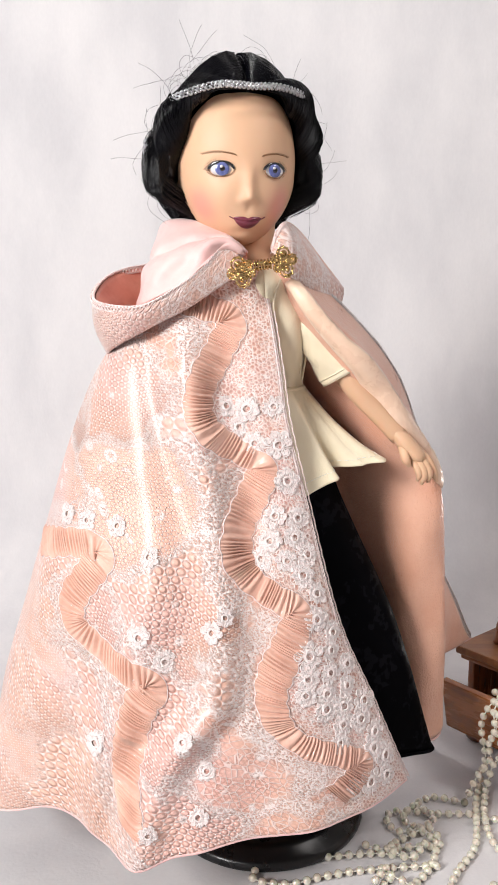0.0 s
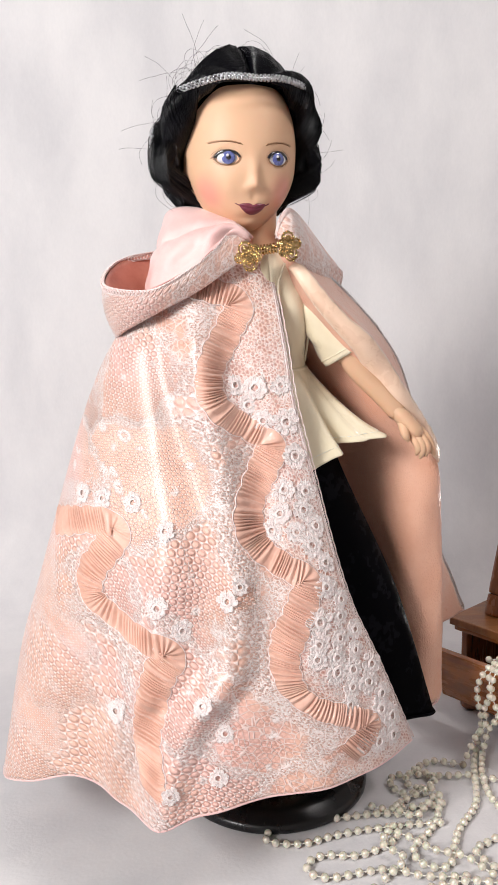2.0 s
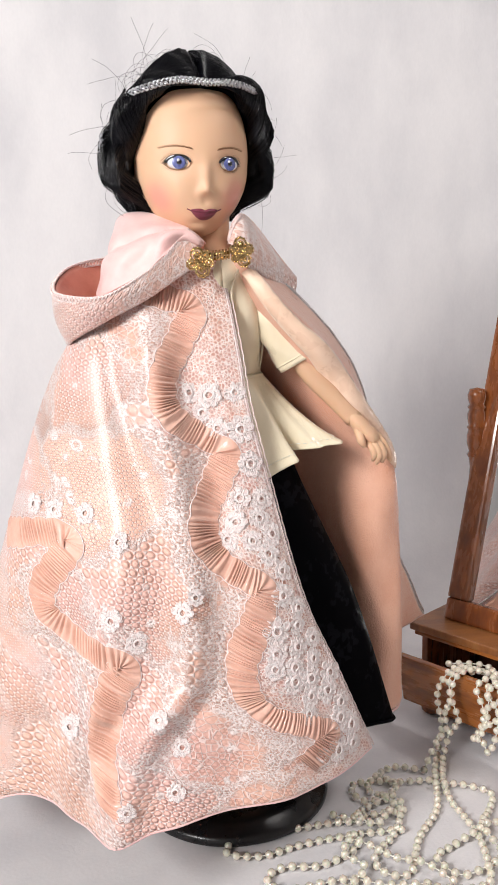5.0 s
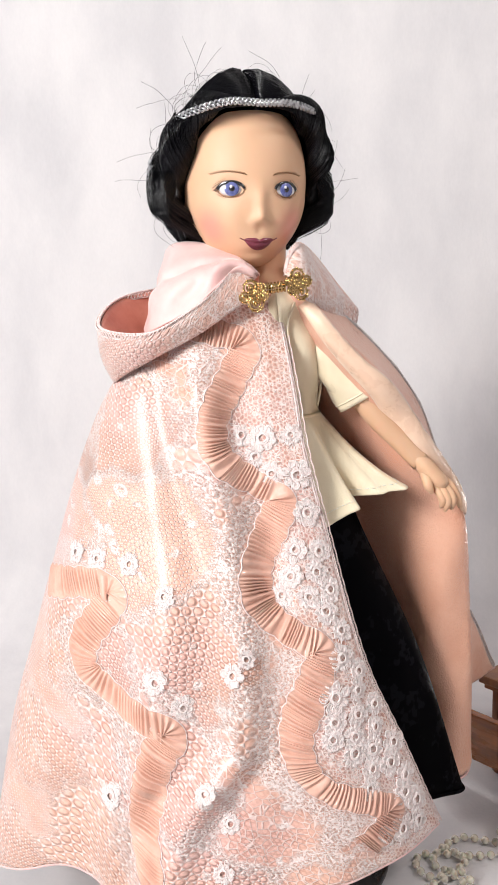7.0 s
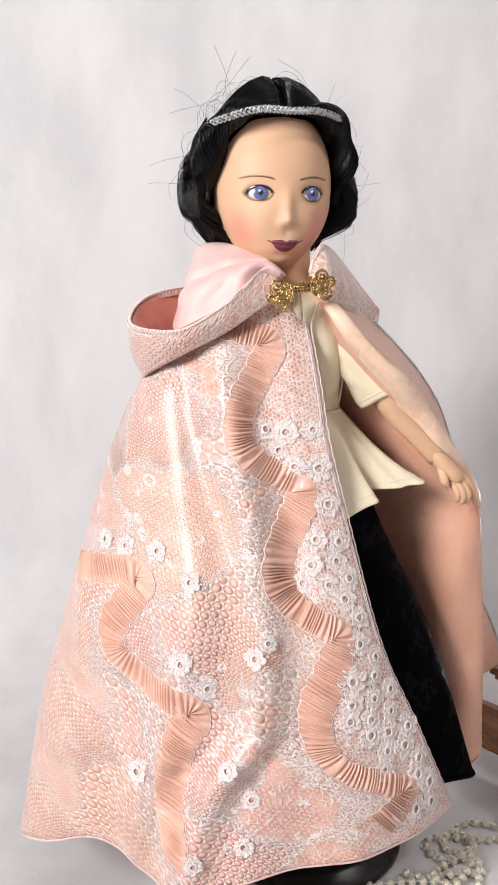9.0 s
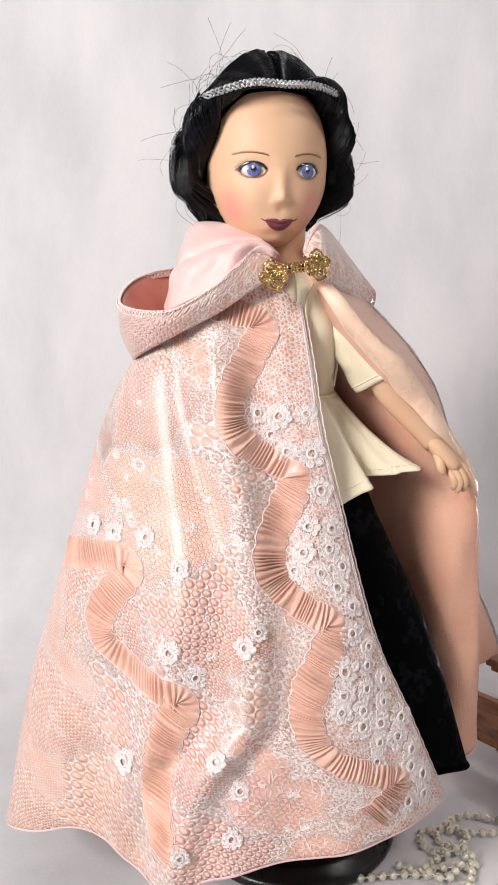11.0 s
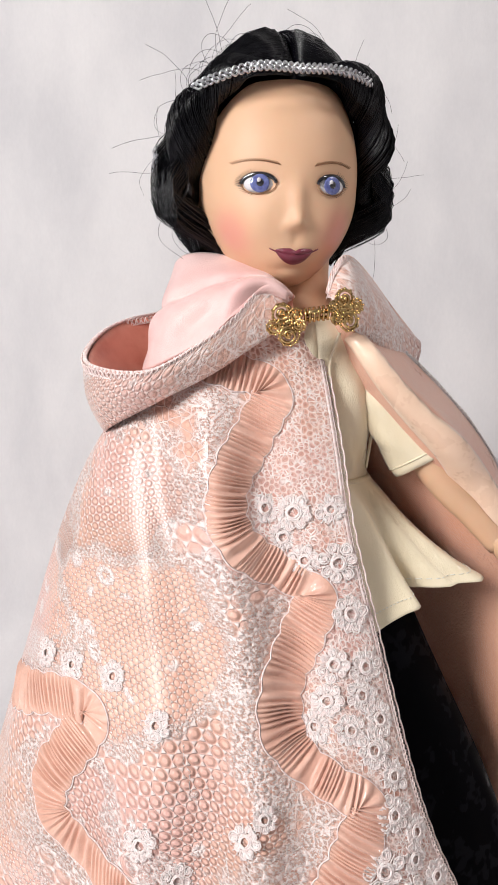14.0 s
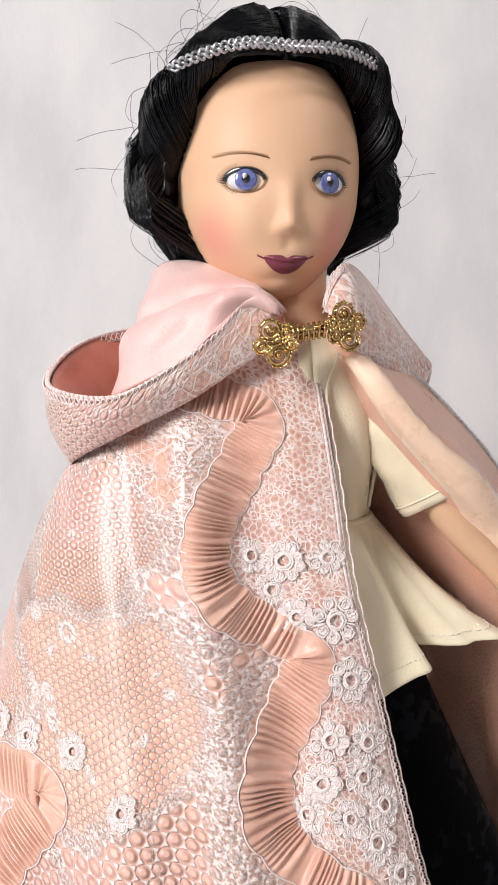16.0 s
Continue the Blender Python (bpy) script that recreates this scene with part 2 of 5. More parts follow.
# lit copy of the peach lining: paler, for the light along its open edge
M_LIT_LINING = surface("lit_lining_satin", (0.79, 0.52, 0.375), (0.88, 0.65, 0.49), 0.28, 45.0, fine=2200.0, relief=0.6, depth=0.0004, sheen=0.2, coat=0.3)
M_PINK = surface("pink_satin", (0.77, 0.45, 0.43), (0.86, 0.60, 0.57), 0.42, 60.0, fine=1700.0, relief=0.5, depth=0.0006, sheen=0.3, big=0.0)
M_CORAL = surface("coral_satin", (0.62, 0.19, 0.13), (0.80, 0.33, 0.24), 0.4, 55.0, fine=2000.0, relief=0.2)
M_CREAM = surface("cream_satin", (0.74, 0.63, 0.44), (0.83, 0.745, 0.57), 0.30, 30.0, fine=2600.0, relief=0.5, depth=0.0005, sheen=0.3, big=7.0, stretch=(1.0, 1.0, 0.4), coat=0.25)
M_BLACK = brocade("black_brocade", (0.0015, 0.0015, 0.0022), (0.0050, 0.0050, 0.0068))
M_SKIN = skin_material()
M_HAIR = surface("black_hair", (0.0010, 0.0010, 0.0018), (0.003, 0.003, 0.0055), 0.24, 120.0, fine=1500.0, relief=0.1, spec=0.34)
M_LIP = surface("plum_lip_paint", (0.15, 0.025, 0.045), (0.20, 0.04, 0.065), 0.3, 300.0)
M_WHITE = surface("eye_white", (0.60, 0.58, 0.60), (0.68, 0.66, 0.68), 0.15, 200.0, relief=0.0)
M_IRIS = surface("violet_blue_iris", (0.06, 0.07, 0.22), (0.17, 0.20, 0.44), 0.12, 700.0, relief=0.0, coat=1.0)
M_PUPIL = surface("black_pupil", (0.004, 0.004, 0.008), (0.01, 0.01, 0.015), 0.08, 300.0, relief=0.0, coat=1.0)
M_BROW = surface("brown_brow_paint", (0.28, 0.14, 0.07), (0.34, 0.18, 0.09), 0.6, 400.0)
M_GOLD = surface("gold_filigree", (0.42, 0.26, 0.10), (0.80, 0.58, 0.28), 0.17, 300.0, metal=1.0, relief=0.4, depth=0.0004)
M_SILVER = surface("silver_braid", (0.30, 0.30, 0.32), (0.72, 0.72, 0.75), 0.28, 500.0, metal=0.85, relief=0.4, depth=0.0004)
M_THREAD = surface("pale_lace_thread", (0.70, 0.50, 0.47), (0.96, 0.86, 0.84), 0.4, 500.0, relief=0.5, depth=0.0004)
M_FLOWER = surface("knotted_white_thread", (0.88, 0.70, 0.67), (0.99, 0.95, 0.94), 0.5, 700.0, fine=2400.0, relief=0.9, depth=0.0006)
M_GLITTER = surface("silver_lace_thread", (0.50, 0.43, 0.42), (0.92, 0.86, 0.84), 0.35, 700.0, metal=0.3, relief=0.5, depth=0.0005)
M_STAND = surface("black_plastic", (0.006, 0.006, 0.007), (0.014, 0.013, 0.014), 0.28, 60.0, fine=600.0, relief=0.1)
M_WOOD = surface("reddish_brown_wood", (0.085, 0.019, 0.005), (0.28, 0.082, 0.017), 0.27, 110.0, fine=700.0, relief=0.2, depth=0.0004, coat=0.5, stretch=(1.0, 1.0, 0.12), big=0.3)
M_WOOD_H = surface("reddish_brown_wood_cross", (0.14, 0.036, 0.008), (0.42, 0.145, 0.032), 0.27, 110.0, fine=700.0, relief=0.2, depth=0.0004, coat=0.5, stretch=(0.2, 0.2, 1.0), big=0.3)
M_WOOD_TOP = surface("worn_brown_wood", (0.17, 0.055, 0.016), (0.33, 0.135, 0.043), 0.38, 30.0, fine=500.0, relief=0.2, depth=0.0005, coat=0.2, stretch=(0.35, 4.0, 1.0))
# copy of the wood for inside the case, its shade put into the colour
M_WOOD_SHADED = surface("shaded_wood", (0.05, 0.013, 0.006), (0.10, 0.028, 0.012), 0.5, 40.0, relief=0.2)
M_BRONZE = surface("aged_bronze", (0.06, 0.05, 0.035), (0.16, 0.13, 0.09), 0.42, 200.0, metal=0.8, relief=0.4)
M_PEARL = surface("cream_pearl", (0.74, 0.68, 0.54), (0.84, 0.80, 0.69), 0.22, 120.0, metal=0.35, fine=900.0, relief=0.02, coat=1.0, spec=0.9, subsurface=0.1)
M_CORD = surface("white_cord", (0.7, 0.68, 0.6), (0.8, 0.78, 0.72), 0.7, 900.0)
M_MIRROR, _nt, _b = material("mirror_glass")
_b.inputs["Base Color"].default_value, _b.inputs["Metallic"].default_value, _b.inputs["Roughness"].default_value = (0.86, 0.86, 0.86, 1), 1.0, 0.02


# ---- making meshes ----
def mesh_object(name, verts, faces, mats, parent=None, label="", smooth=True, uvs=None, slots=None):
    me = bpy.data.meshes.new(name)
    me.from_pydata([tuple(p) for p in verts], [], faces)
    for m in mats:
        me.materials.append(m)
    if smooth:
        me.polygons.foreach_set("use_smooth", [True] * len(me.polygons))
    if slots is not None:
        me.polygons.foreach_set("material_index", slots)
    if uvs is not None:
        layer = me.uv_layers.new(name="UVMap")
        idx = np.zeros(len(me.loops), dtype=np.int32)
        me.loops.foreach_get("vertex_index", idx)
        layer.data.foreach_set("uv", np.asarray(uvs, dtype=np.float32)[idx].ravel())
    me.update()
    ob = new(name, me)
    if parent:
        ob.parent = parent
        ob.matrix_parent_inverse = Matrix.Translation(parent.location).inverted() if parent.parent is None else Matrix.Identity(4)
        if parent.parent is not None:
            ob.matrix_parent_inverse = (Matrix.Translation(parent.parent.location)).inverted() if parent.parent.type == "EMPTY" else Matrix.Identity(4)
    if label:
        ob["label"] = label
    return ob


def thing(name, at, label, category, group=""):
    ob = new(name)
    ob.location = at
    ob.empty_display_size = 0.01
    return tagged(ob, label, category, group)


def soft(xs, ys, x):
    """Smooth interpolation through a few key values (monotone cubic)."""
    xs, ys, x = np.asarray(xs, float), np.asarray(ys, float), np.asarray(x, float)
    h, dl = np.diff(xs), np.diff(ys) / np.diff(xs)
    m = np.zeros(len(xs))
    m[0], m[-1] = dl[0], dl[-1]
    for i in range(1, len(xs) - 1):
        m[i] = 0 if dl[i - 1] * dl[i] <= 0 else 2 * dl[i - 1] * dl[i] / (dl[i - 1] + dl[i])
    k = np.clip(np.searchsorted(xs, x) - 1, 0, len(xs) - 2)
    t = np.clip((x - xs[k]) / h[k], 0, 1)
    return ((2 * t**3 - 3 * t**2 + 1) * ys[k] + (t**3 - 2 * t**2 + t) * h[k] * m[k]
            + (-2 * t**3 + 3 * t**2) * ys[k + 1] + (t**3 - t**2) * h[k] * m[k + 1])


def curve(points, n, closed=False):
    """n places along a smooth curve through the points, evenly spaced."""
    p = np.asarray(points, float)
    p = np.vstack([p[-1], p, p[0], p[1]]) if closed else np.vstack([2 * p[0] - p[1], p, 2 * p[-1] - p[-2]])
    out = []
    for i in range(1, len(p) - 2):
        t = np.linspace(0, 1, 24, endpoint=False)[:, None]
        a, b, c, d = p[i - 1], p[i], p[i + 1], p[i + 2]
        out.append(0.5 * (2 * b + (c - a) * t + (2 * a - 5 * b + 4 * c - d) * t**2 + (3 * b - a - 3 * c + d) * t**3))
    out = np.vstack(out + [p[-2][None]])
    length = np.concatenate([[0], np.cumsum(np.linalg.norm(np.diff(out, axis=0), axis=1))])
    want = np.linspace(0, length[-1], n)
    return np.stack([np.interp(want, length, out[:, k]) for k in range(out.shape[1])], axis=1)


class Pieces:
    """Collects vertices, faces and material slots of one mesh."""

    def __init__(self):
        self.v, self.f, self.s = [], [], []

    def add(self, verts, faces, slot=0):
        o = len(self.v)
        self.v.extend([tuple(map(float, p)) for p in verts])
        self.f.extend([tuple(i + o for i in f) for f in faces])
        self.s.extend([slot] * len(faces))

    def grid(self, g, slot=0, close_u=False, flip=False):
        n, m = len(g), len(g[0])
        faces = []
        for i in range(n - (0 if close_u else 1)):
            for j in range(m - 1):
                q = (i * m + j, ((i + 1) % n) * m + j, ((i + 1) % n) * m + j + 1, i * m + j + 1)
                faces.append(q[::-1] if flip else q)
        self.add([p for r in g for p in r], faces, slot)

    def tube(self, path, radius, slot=0, sides=6, closed=False, flat=1.0):
        p = np.asarray(path, float)
        n = len(p)
        r = np.broadcast_to(np.asarray(radius, float), (n,))
        tan = np.roll(p, -1, 0) - np.roll(p, 1, 0) if closed else np.gradient(p, axis=0)
        tan /= np.linalg.norm(tan, axis=1)[:, None] + 1e-12
        up = np.array([0, 0, 1.0]) if abs(tan[0][2]) < 0.9 else np.array([1.0, 0, 0])
        rings = []
        for i in range(n):
            side = np.cross(tan[i], up)
            side /= np.linalg.norm(side) + 1e-12
            up = np.cross(side, tan[i])
            rings.append([p[i] + r[i] * (math.cos(a) * side + flat * math.sin(a) * up) for a in np.linspace(0, 2 * math.pi, sides, endpoint=False)])
        o = len(self.v)
        verts = [q for ring in rings for q in ring]
        faces = []
        for i in range(n if closed else n - 1):
            for j in range(sides):
                k, l = (i + 1) % n, (j + 1) % sides
                faces.append((i * sides + j, i * sides + l, k * sides + l, k * sides + j))
        if not closed:
            faces += [tuple(range(sides))[::-1], tuple((n - 1) * sides + j for j in range(sides))]
        self.add(verts, faces, slot)

    def ball(self, c, radii, slot=0, nu=16, nv=10, turn=None):
        c = np.asarray(c, float)
        verts = []
        for j in range(nv + 1):
            a = math.pi * j / nv
            for i in range(nu):
                b = 2 * math.pi * i / nu
                q = np.array([radii[0] * math.sin(a) * math.cos(b), radii[1] * math.sin(a) * math.sin(b), radii[2] * math.cos(a)])
                verts.append(c + (turn @ q if turn is not None else q))
        faces = [(j * nu + i, (j + 1) * nu + i, (j + 1) * nu + (i + 1) % nu, j * nu + (i + 1) % nu) for j in range(nv) for i in range(nu)]
        self.add(verts, faces, slot)

    def done(self, name, mats, parent=None, label="", smooth=True):
        return mesh_object(name, self.v, self.f, mats if isinstance(mats, list) else [mats], parent, label, smooth, None, self.s)


def sheet(name, g, mat, parent, thick, label="", uv=None):
    """A cloth of real thickness from a grid of places g[i][j]."""
    g = np.asarray(g, float)
    du, dv = np.gradient(g, axis=0), np.gradient(g, axis=1)
    nrm = np.cross(du, dv)
    nrm /= np.linalg.norm(nrm, axis=2)[..., None] + 1e-12
    h = g + nrm * thick
    n, m = g.shape[:2]
    verts = np.vstack([g.reshape(-1, 3), h.reshape(-1, 3)])
    o = n * m
    ii, jj = np.meshgrid(np.arange(n - 1), np.arange(m - 1), indexing="ij")
    a = (ii * m + jj).ravel()
    q = np.stack([a, a + 1, a + m + 1, a + m], axis=1)
    faces = [tuple(int(i) for i in f) for f in q] + [tuple(int(i) + o for i in f[::-1]) for f in q]
    rim = [i for i in range(m)] + [k * m + m - 1 for k in range(1, n)] + [(n - 1) * m + j for j in range(m - 2, -1, -1)] + [k * m for k in range(n - 2, 0, -1)]
    for k in range(len(rim)):
        x, y = rim[k], rim[(k + 1) % len(rim)]
        faces.append((y, x, x + o, y + o))
    if uv is not None:
        uv = np.vstack([np.asarray(uv).reshape(-1, 2)] * 2)
    return mesh_object(name, verts, faces, [mat], parent, label, True, uv)


def box(name, size, at, mat, parent=None, label="", bevel=0.002, turn=0.0):
    bm = bmesh.new()
    bmesh.ops.create_cube(bm, size=1.0)
    bmesh.ops.scale(bm, vec=size, verts=bm.verts)
    if bevel:
        bmesh.ops.bevel(bm, geom=bm.edges[:], offset=bevel, segments=2, affect="EDGES", profile=0.6)
    bmesh.ops.transform(bm, matrix=pose(*at, 0, 0, turn), verts=bm.verts)
    v, f = [tuple(p.co) for p in bm.verts], []
    bm.verts.index_update()
    f = [tuple(p.index for p in q.verts) for q in bm.faces]
    bm.free()
    return mesh_object(name, v, f, [mat], parent, label, False)


# ---- the added room and the white sweep ----
def sweep(x, s):
    """The cloth lies flat, then rises behind in a wide curve."""
    bend, r = 0.74, 0.16
    if s < bend:
        y, z = s, 0.0
    elif s < bend + r * math.pi / 2:
        a = (s - bend) / r
        y, z = bend + r * math.sin(a), r * (1 - math.cos(a))
    else:
        y, z = bend + r, r + s - bend - r * math.pi / 2
    k = min(1.0, max(0.0, (s - 0.70) / 0.15))
    y += k * 0.010 * noise.noise(Vector((x * 5.0, s * 1.6, 0.3))) + k * 0.006 * math.sin(x * 9 + s * 2)
    z += k * 0.004 * noise.noise(Vector((x * 7.0, s * 5.0, 4.0)))
    return y, z


def make_setting():
    xs, ss = np.linspace(-1.25, 1.25, 90), np.concatenate([np.linspace(-0.5, 0.5, 12), np.linspace(0.54, 2.2, 70)])
    g = [[(x, *sweep(x, s)) for s in ss] for x in xs]
    sheet("backdrop", g, M_SHEET, None, -0.003)
    tagged(bpy.data.objects["backdrop"], "white cloth backdrop sweeping up behind the doll, softly mottled", "backdrop", kind="structure")
    tagged(box("floor", (2.8, 1.9, 0.04), (0, 0.36, -0.03), M_PLASTER, bevel=0), "plain pale floor under the white cloth", "floor", kind="structure")
    # unseen ceiling and walls, added to close the set and shape bounced light
    tagged(box("ceiling", (2.8, 1.9, 0.05), (0, 0.36, 1.66), M_PLASTER, bevel=0), "plain grey ceiling added out of view", "ceiling", kind="structure")
    tagged(box("wall_north", (2.8, 0.05, 1.66), (0, 1.3, 0.82), M_PLASTER, bevel=0), "plain grey wall added out of view behind the backdrop", "wall", kind="structure")
    tagged(box("wall_east", (0.05, 1.85, 1.66), (1.4, 0.36, 0.82), M_PLASTER, bevel=0), "plain grey side wall added out of view", "wall", kind="structure")
    p = Pieces()
    for (x0, x1, z0, z1) in ((-1.4, -1.3, 0, 1.64), (-0.54, 1.4, 0, 1.64), (-1.3, -0.54, 0, 0.45), (-1.3, -0.54, 1.27, 1.64)):
        c = [(x, y, z) for x in (x0, x1) for y in (-0.61, -0.56) for z in (z0, z1)]
        p.add(c, [(0, 1, 3, 2), (4, 6, 7, 5), (0, 4, 5, 1), (2, 3, 7, 6), (0, 2, 6, 4), (1, 5, 7, 3)])
    tagged(p.done("wall_south", M_PLASTER, smooth=False), "plain grey wall added behind the camera, with an assumed window opening", "wall", kind="structure")
    tagged(box("wall_west", (0.05, 1.85, 1.66), (-1.4, 0.36, 0.82), M_PLASTER, bevel=0), "plain grey side wall added out of view", "wall", kind="structure")


make_setting()


# ---- the cloak ----
# height: s, z, centre x, half-width, half-depth, angle of the front edge, roll x, roll y, back edge x, back edge y
CAPE = np.array([
    (0.00, 0.366, 0.000, 0.022, 0.020, 21, 0.018, 0.463, 0.026, 0.475),
    (0.07, 0.345, -0.012, 0.045, 0.032, 30, 0.034, 0.454, 0.052, 0.485),
    (0.18, 0.312, -0.020, 0.067, 0.044, 32, 0.067, 0.459, 0.083, 0.495),
    (0.27, 0.285, -0.023, 0.077, 0.051, 33, 0.087, 0.476, 0.098, 0.503),
    (0.42, 0.240, -0.026, 0.090, 0.061, 38, 0.115, 0.492, 0.114, 0.515),
    (0.62, 0.175, -0.028, 0.109, 0.084, 43, 0.124, 0.497, 0.127, 0.535),
    (0.80, 0.118, -0.029, 0.127, 0.099, 51, 0.127, 0.500, 0.150, 0.560),
    (1.00, 0.056, -0.031, 0.139, 0.110, 62, 0.129, 0.500, 0.170, 0.578),
])
CAPE_Y = 0.488


def cape_ring(s, n):
    z, cx, rx, ry, ang, qx, qy, bx, by = (soft(CAPE[:, 0], CAPE[:, k], s) for k in range(1, 10))
    k = s * s
    pts = []
    for a in np.radians(np.linspace(-ang, 195, 26)):
        d = math.degrees(a)
        fold = 1 + k * (0.030 * math.exp(-((d - 13) / 9) ** 2) - 0.10 * math.exp(-((d - 36) / 12) ** 2) + 0.03 * math.sin(math.radians(d) * 7) * (d > 60) + 0.02 * math.sin(math.radians(d * 4.3 + 40)) * (d < 0))
        fold += min(1.0, s * 3) * 0.018 * math.sin(math.radians(d * 8.5 + 30)) * (d > -45)
        back = 1.0 if d < 90 else 1.0 - 0.12 * min(1, (d - 90) / 60)
        low = soft([-80, -50, -20, 0, 13, 36, 60, 90, 140, 200], [0.014, 0.010, 0.010, 0.006, -0.001, 0.012, -0.003, -0.016, -0.01, 0.0], d)
        pts.append((cx - rx * fold * math.sin(a), CAPE_Y - ry * fold * back * math.cos(a), z + low * s**4))
    e = np.array(pts[-1])
    q, b = np.array((qx, qy, z + 0.002 * s**4)), np.array((bx, by, z + 0.036 * s**5))
    gap = q - e
    pts.append(e + gap * 0.34 + np.array((0.004, 0.010 + 0.006 * s, 0)))
    pts.append(e + gap * 0.56 + np.array((0.0, 0.036 * s, 0)))
    pts.append(e + gap * 0.79 + np.array((0.0, -0.017 * s, 0)))
    pts.append(q)
    side = (b - q) * 0.35 + np.array((0.0010, 0.0, 0)) + s**3 * np.array((-0.0135, 0.004, 0.024 * s * s))
    pts.append(q + side)
    pts.append(b)
    c = curve(pts, n)
    u = np.concatenate([[0], np.cumsum(np.linalg.norm(np.diff(c, axis=0), axis=1))])
    return c, u


# The lace repeats a motif: a pleated band swings away from the front edge and back. Each swing: u, v of its start; the last is the end.
SWINGS = {"near": [(0.022, 0.033), (0.019, 0.126), (0.022, 0.207), (0.026, 0.307)], "far": [(0.1255, 0.1755), (0.116, 0.2415)]}
REACH = {"near": (0.028, 0.026, 0.037), "far": (0.036,)}
LEAD = {"near": [(0.061, 0.020), (0.042, 0.0245)], "far": [(0.190, 0.1800), (0.168, 0.1765), (0.144, 0.1735)]}
TAIL = {"near": [(0.036, 0.316), (0.052, 0.322)], "far": [(0.128, 0.253), (0.141, 0.269), (0.152, 0.287), (0.158, 0.304), (0.163, 0.322)]}
SWING = ((0.2, 0.36), (0.42, 0.84), (0.62, 1.0), (0.78, 0.80), (0.92, 0.28))


def band_path(which, n):
    """The middle line of one pleated band, in the cloth's own u and v."""
    pts = list(LEAD[which])
    at = SWINGS[which]
    for (u0, v0), (u1, v1), far in zip(at, at[1:], REACH[which]):
        pts.append((u0, v0))
        pts += [(u0 + (u1 - u0) * f + far * e, v0 + (v1 - v0) * f) for f, e in SWING]
    pts += [at[-1]] + TAIL[which]
    line = curve(pts, n)
    for _ in range(n // 40):
        line[1:-1] = (line[:-2] + 2 * line[1:-1] + line[2:]) / 4
    return line


class Cloth:
    """Looks up places and outward directions on the draped cloth by u and v."""

    def __init__(self, g, us, length):
        self.g, self.us, self.rows = g, us, (g.shape[1] - 1) / length

    def place(self, u, v):
        f = min(max(v * self.rows, 0.0), self.g.shape[1] - 1.001)
        j = int(f)
        ends = [np.array([np.interp(u, self.us[:, k], self.g[:, k, c]) for c in range(3)]) for k in (j, j + 1)]
        return ends[0] * (1 - f + j) + ends[1] * (f - j)

    def axes(self, u, v):
        e = 0.002
        du, dv = self.place(u + e, v) - self.place(max(0, u - e), v), self.place(u, v + e) - self.place(u, v - e)
        du /= np.linalg.norm(du) + 1e-12
        out = np.cross(du, dv)
        out /= np.linalg.norm(out) + 1e-12
        return du, np.cross(out, du), out


def pleated_band(cloth, which, th):
    """A strip of narrow pleats across its length, corded along both scalloped edges."""
    line = band_path(which, 1300 if which == "near" else 720)
    step = np.gradient(line, axis=0)
    for _ in range(40):
        step[1:-1] = (step[:-2] + step[1:-1] + step[2:]) / 3
    step /= np.linalg.norm(step, axis=1)[:, None]
    along = np.concatenate([[0], np.cumsum(np.linalg.norm(np.diff(line, axis=0), axis=1))])
    phase = np.array([q / 0.0022 + 1.9 * noise.noise(Vector((q * 140, 0.5, 1.0 if which == "near" else 7.0))) for q in along]) * 2 * math.pi
    across = np.linspace(-1, 1, 11)
    rows, edges = [], ([], [])
    for k in range(len(line)):
        n2 = np.array((step[k][1], -step[k][0]))
        half = 0.0072 + 0.0012 * abs(math.sin(along[k] * 300)) + 0.0008 * noise.noise(Vector((along[k] * 60, 2.0, 0)))
        row = []
        out = cloth.axes(*line[k])[2]
        for c in across:
            u, v = line[k] + n2 * half * c
            rise = (0.5 + 0.5 * math.cos(phase[k] + 0.5 * c * c)) ** 0.8
            row.append(cloth.place(max(u, 0.0008), v) + out * (0.0015 + 0.0020 * (rise - 0.40) * (1 - abs(c) ** 6)))
        rows.append(row)
        for e, c in ((0, -1.03), (1, 1.03)):
            u, v = line[k] + n2 * half * c
            edges[e].append(cloth.place(max(u, 0.0008), v) + out * 0.0011)
    p = Pieces()
    p.grid(rows)
    p.done("pleated_band", M_PLEAT, th, "band of narrow peach satin pleats")
    for e in edges:
        p = Pieces()
        p.tube(np.array(e)[::2], 0.00034, sides=5)
        p.done("band_cord", M_THREAD, th, "pale cord along the pleats")


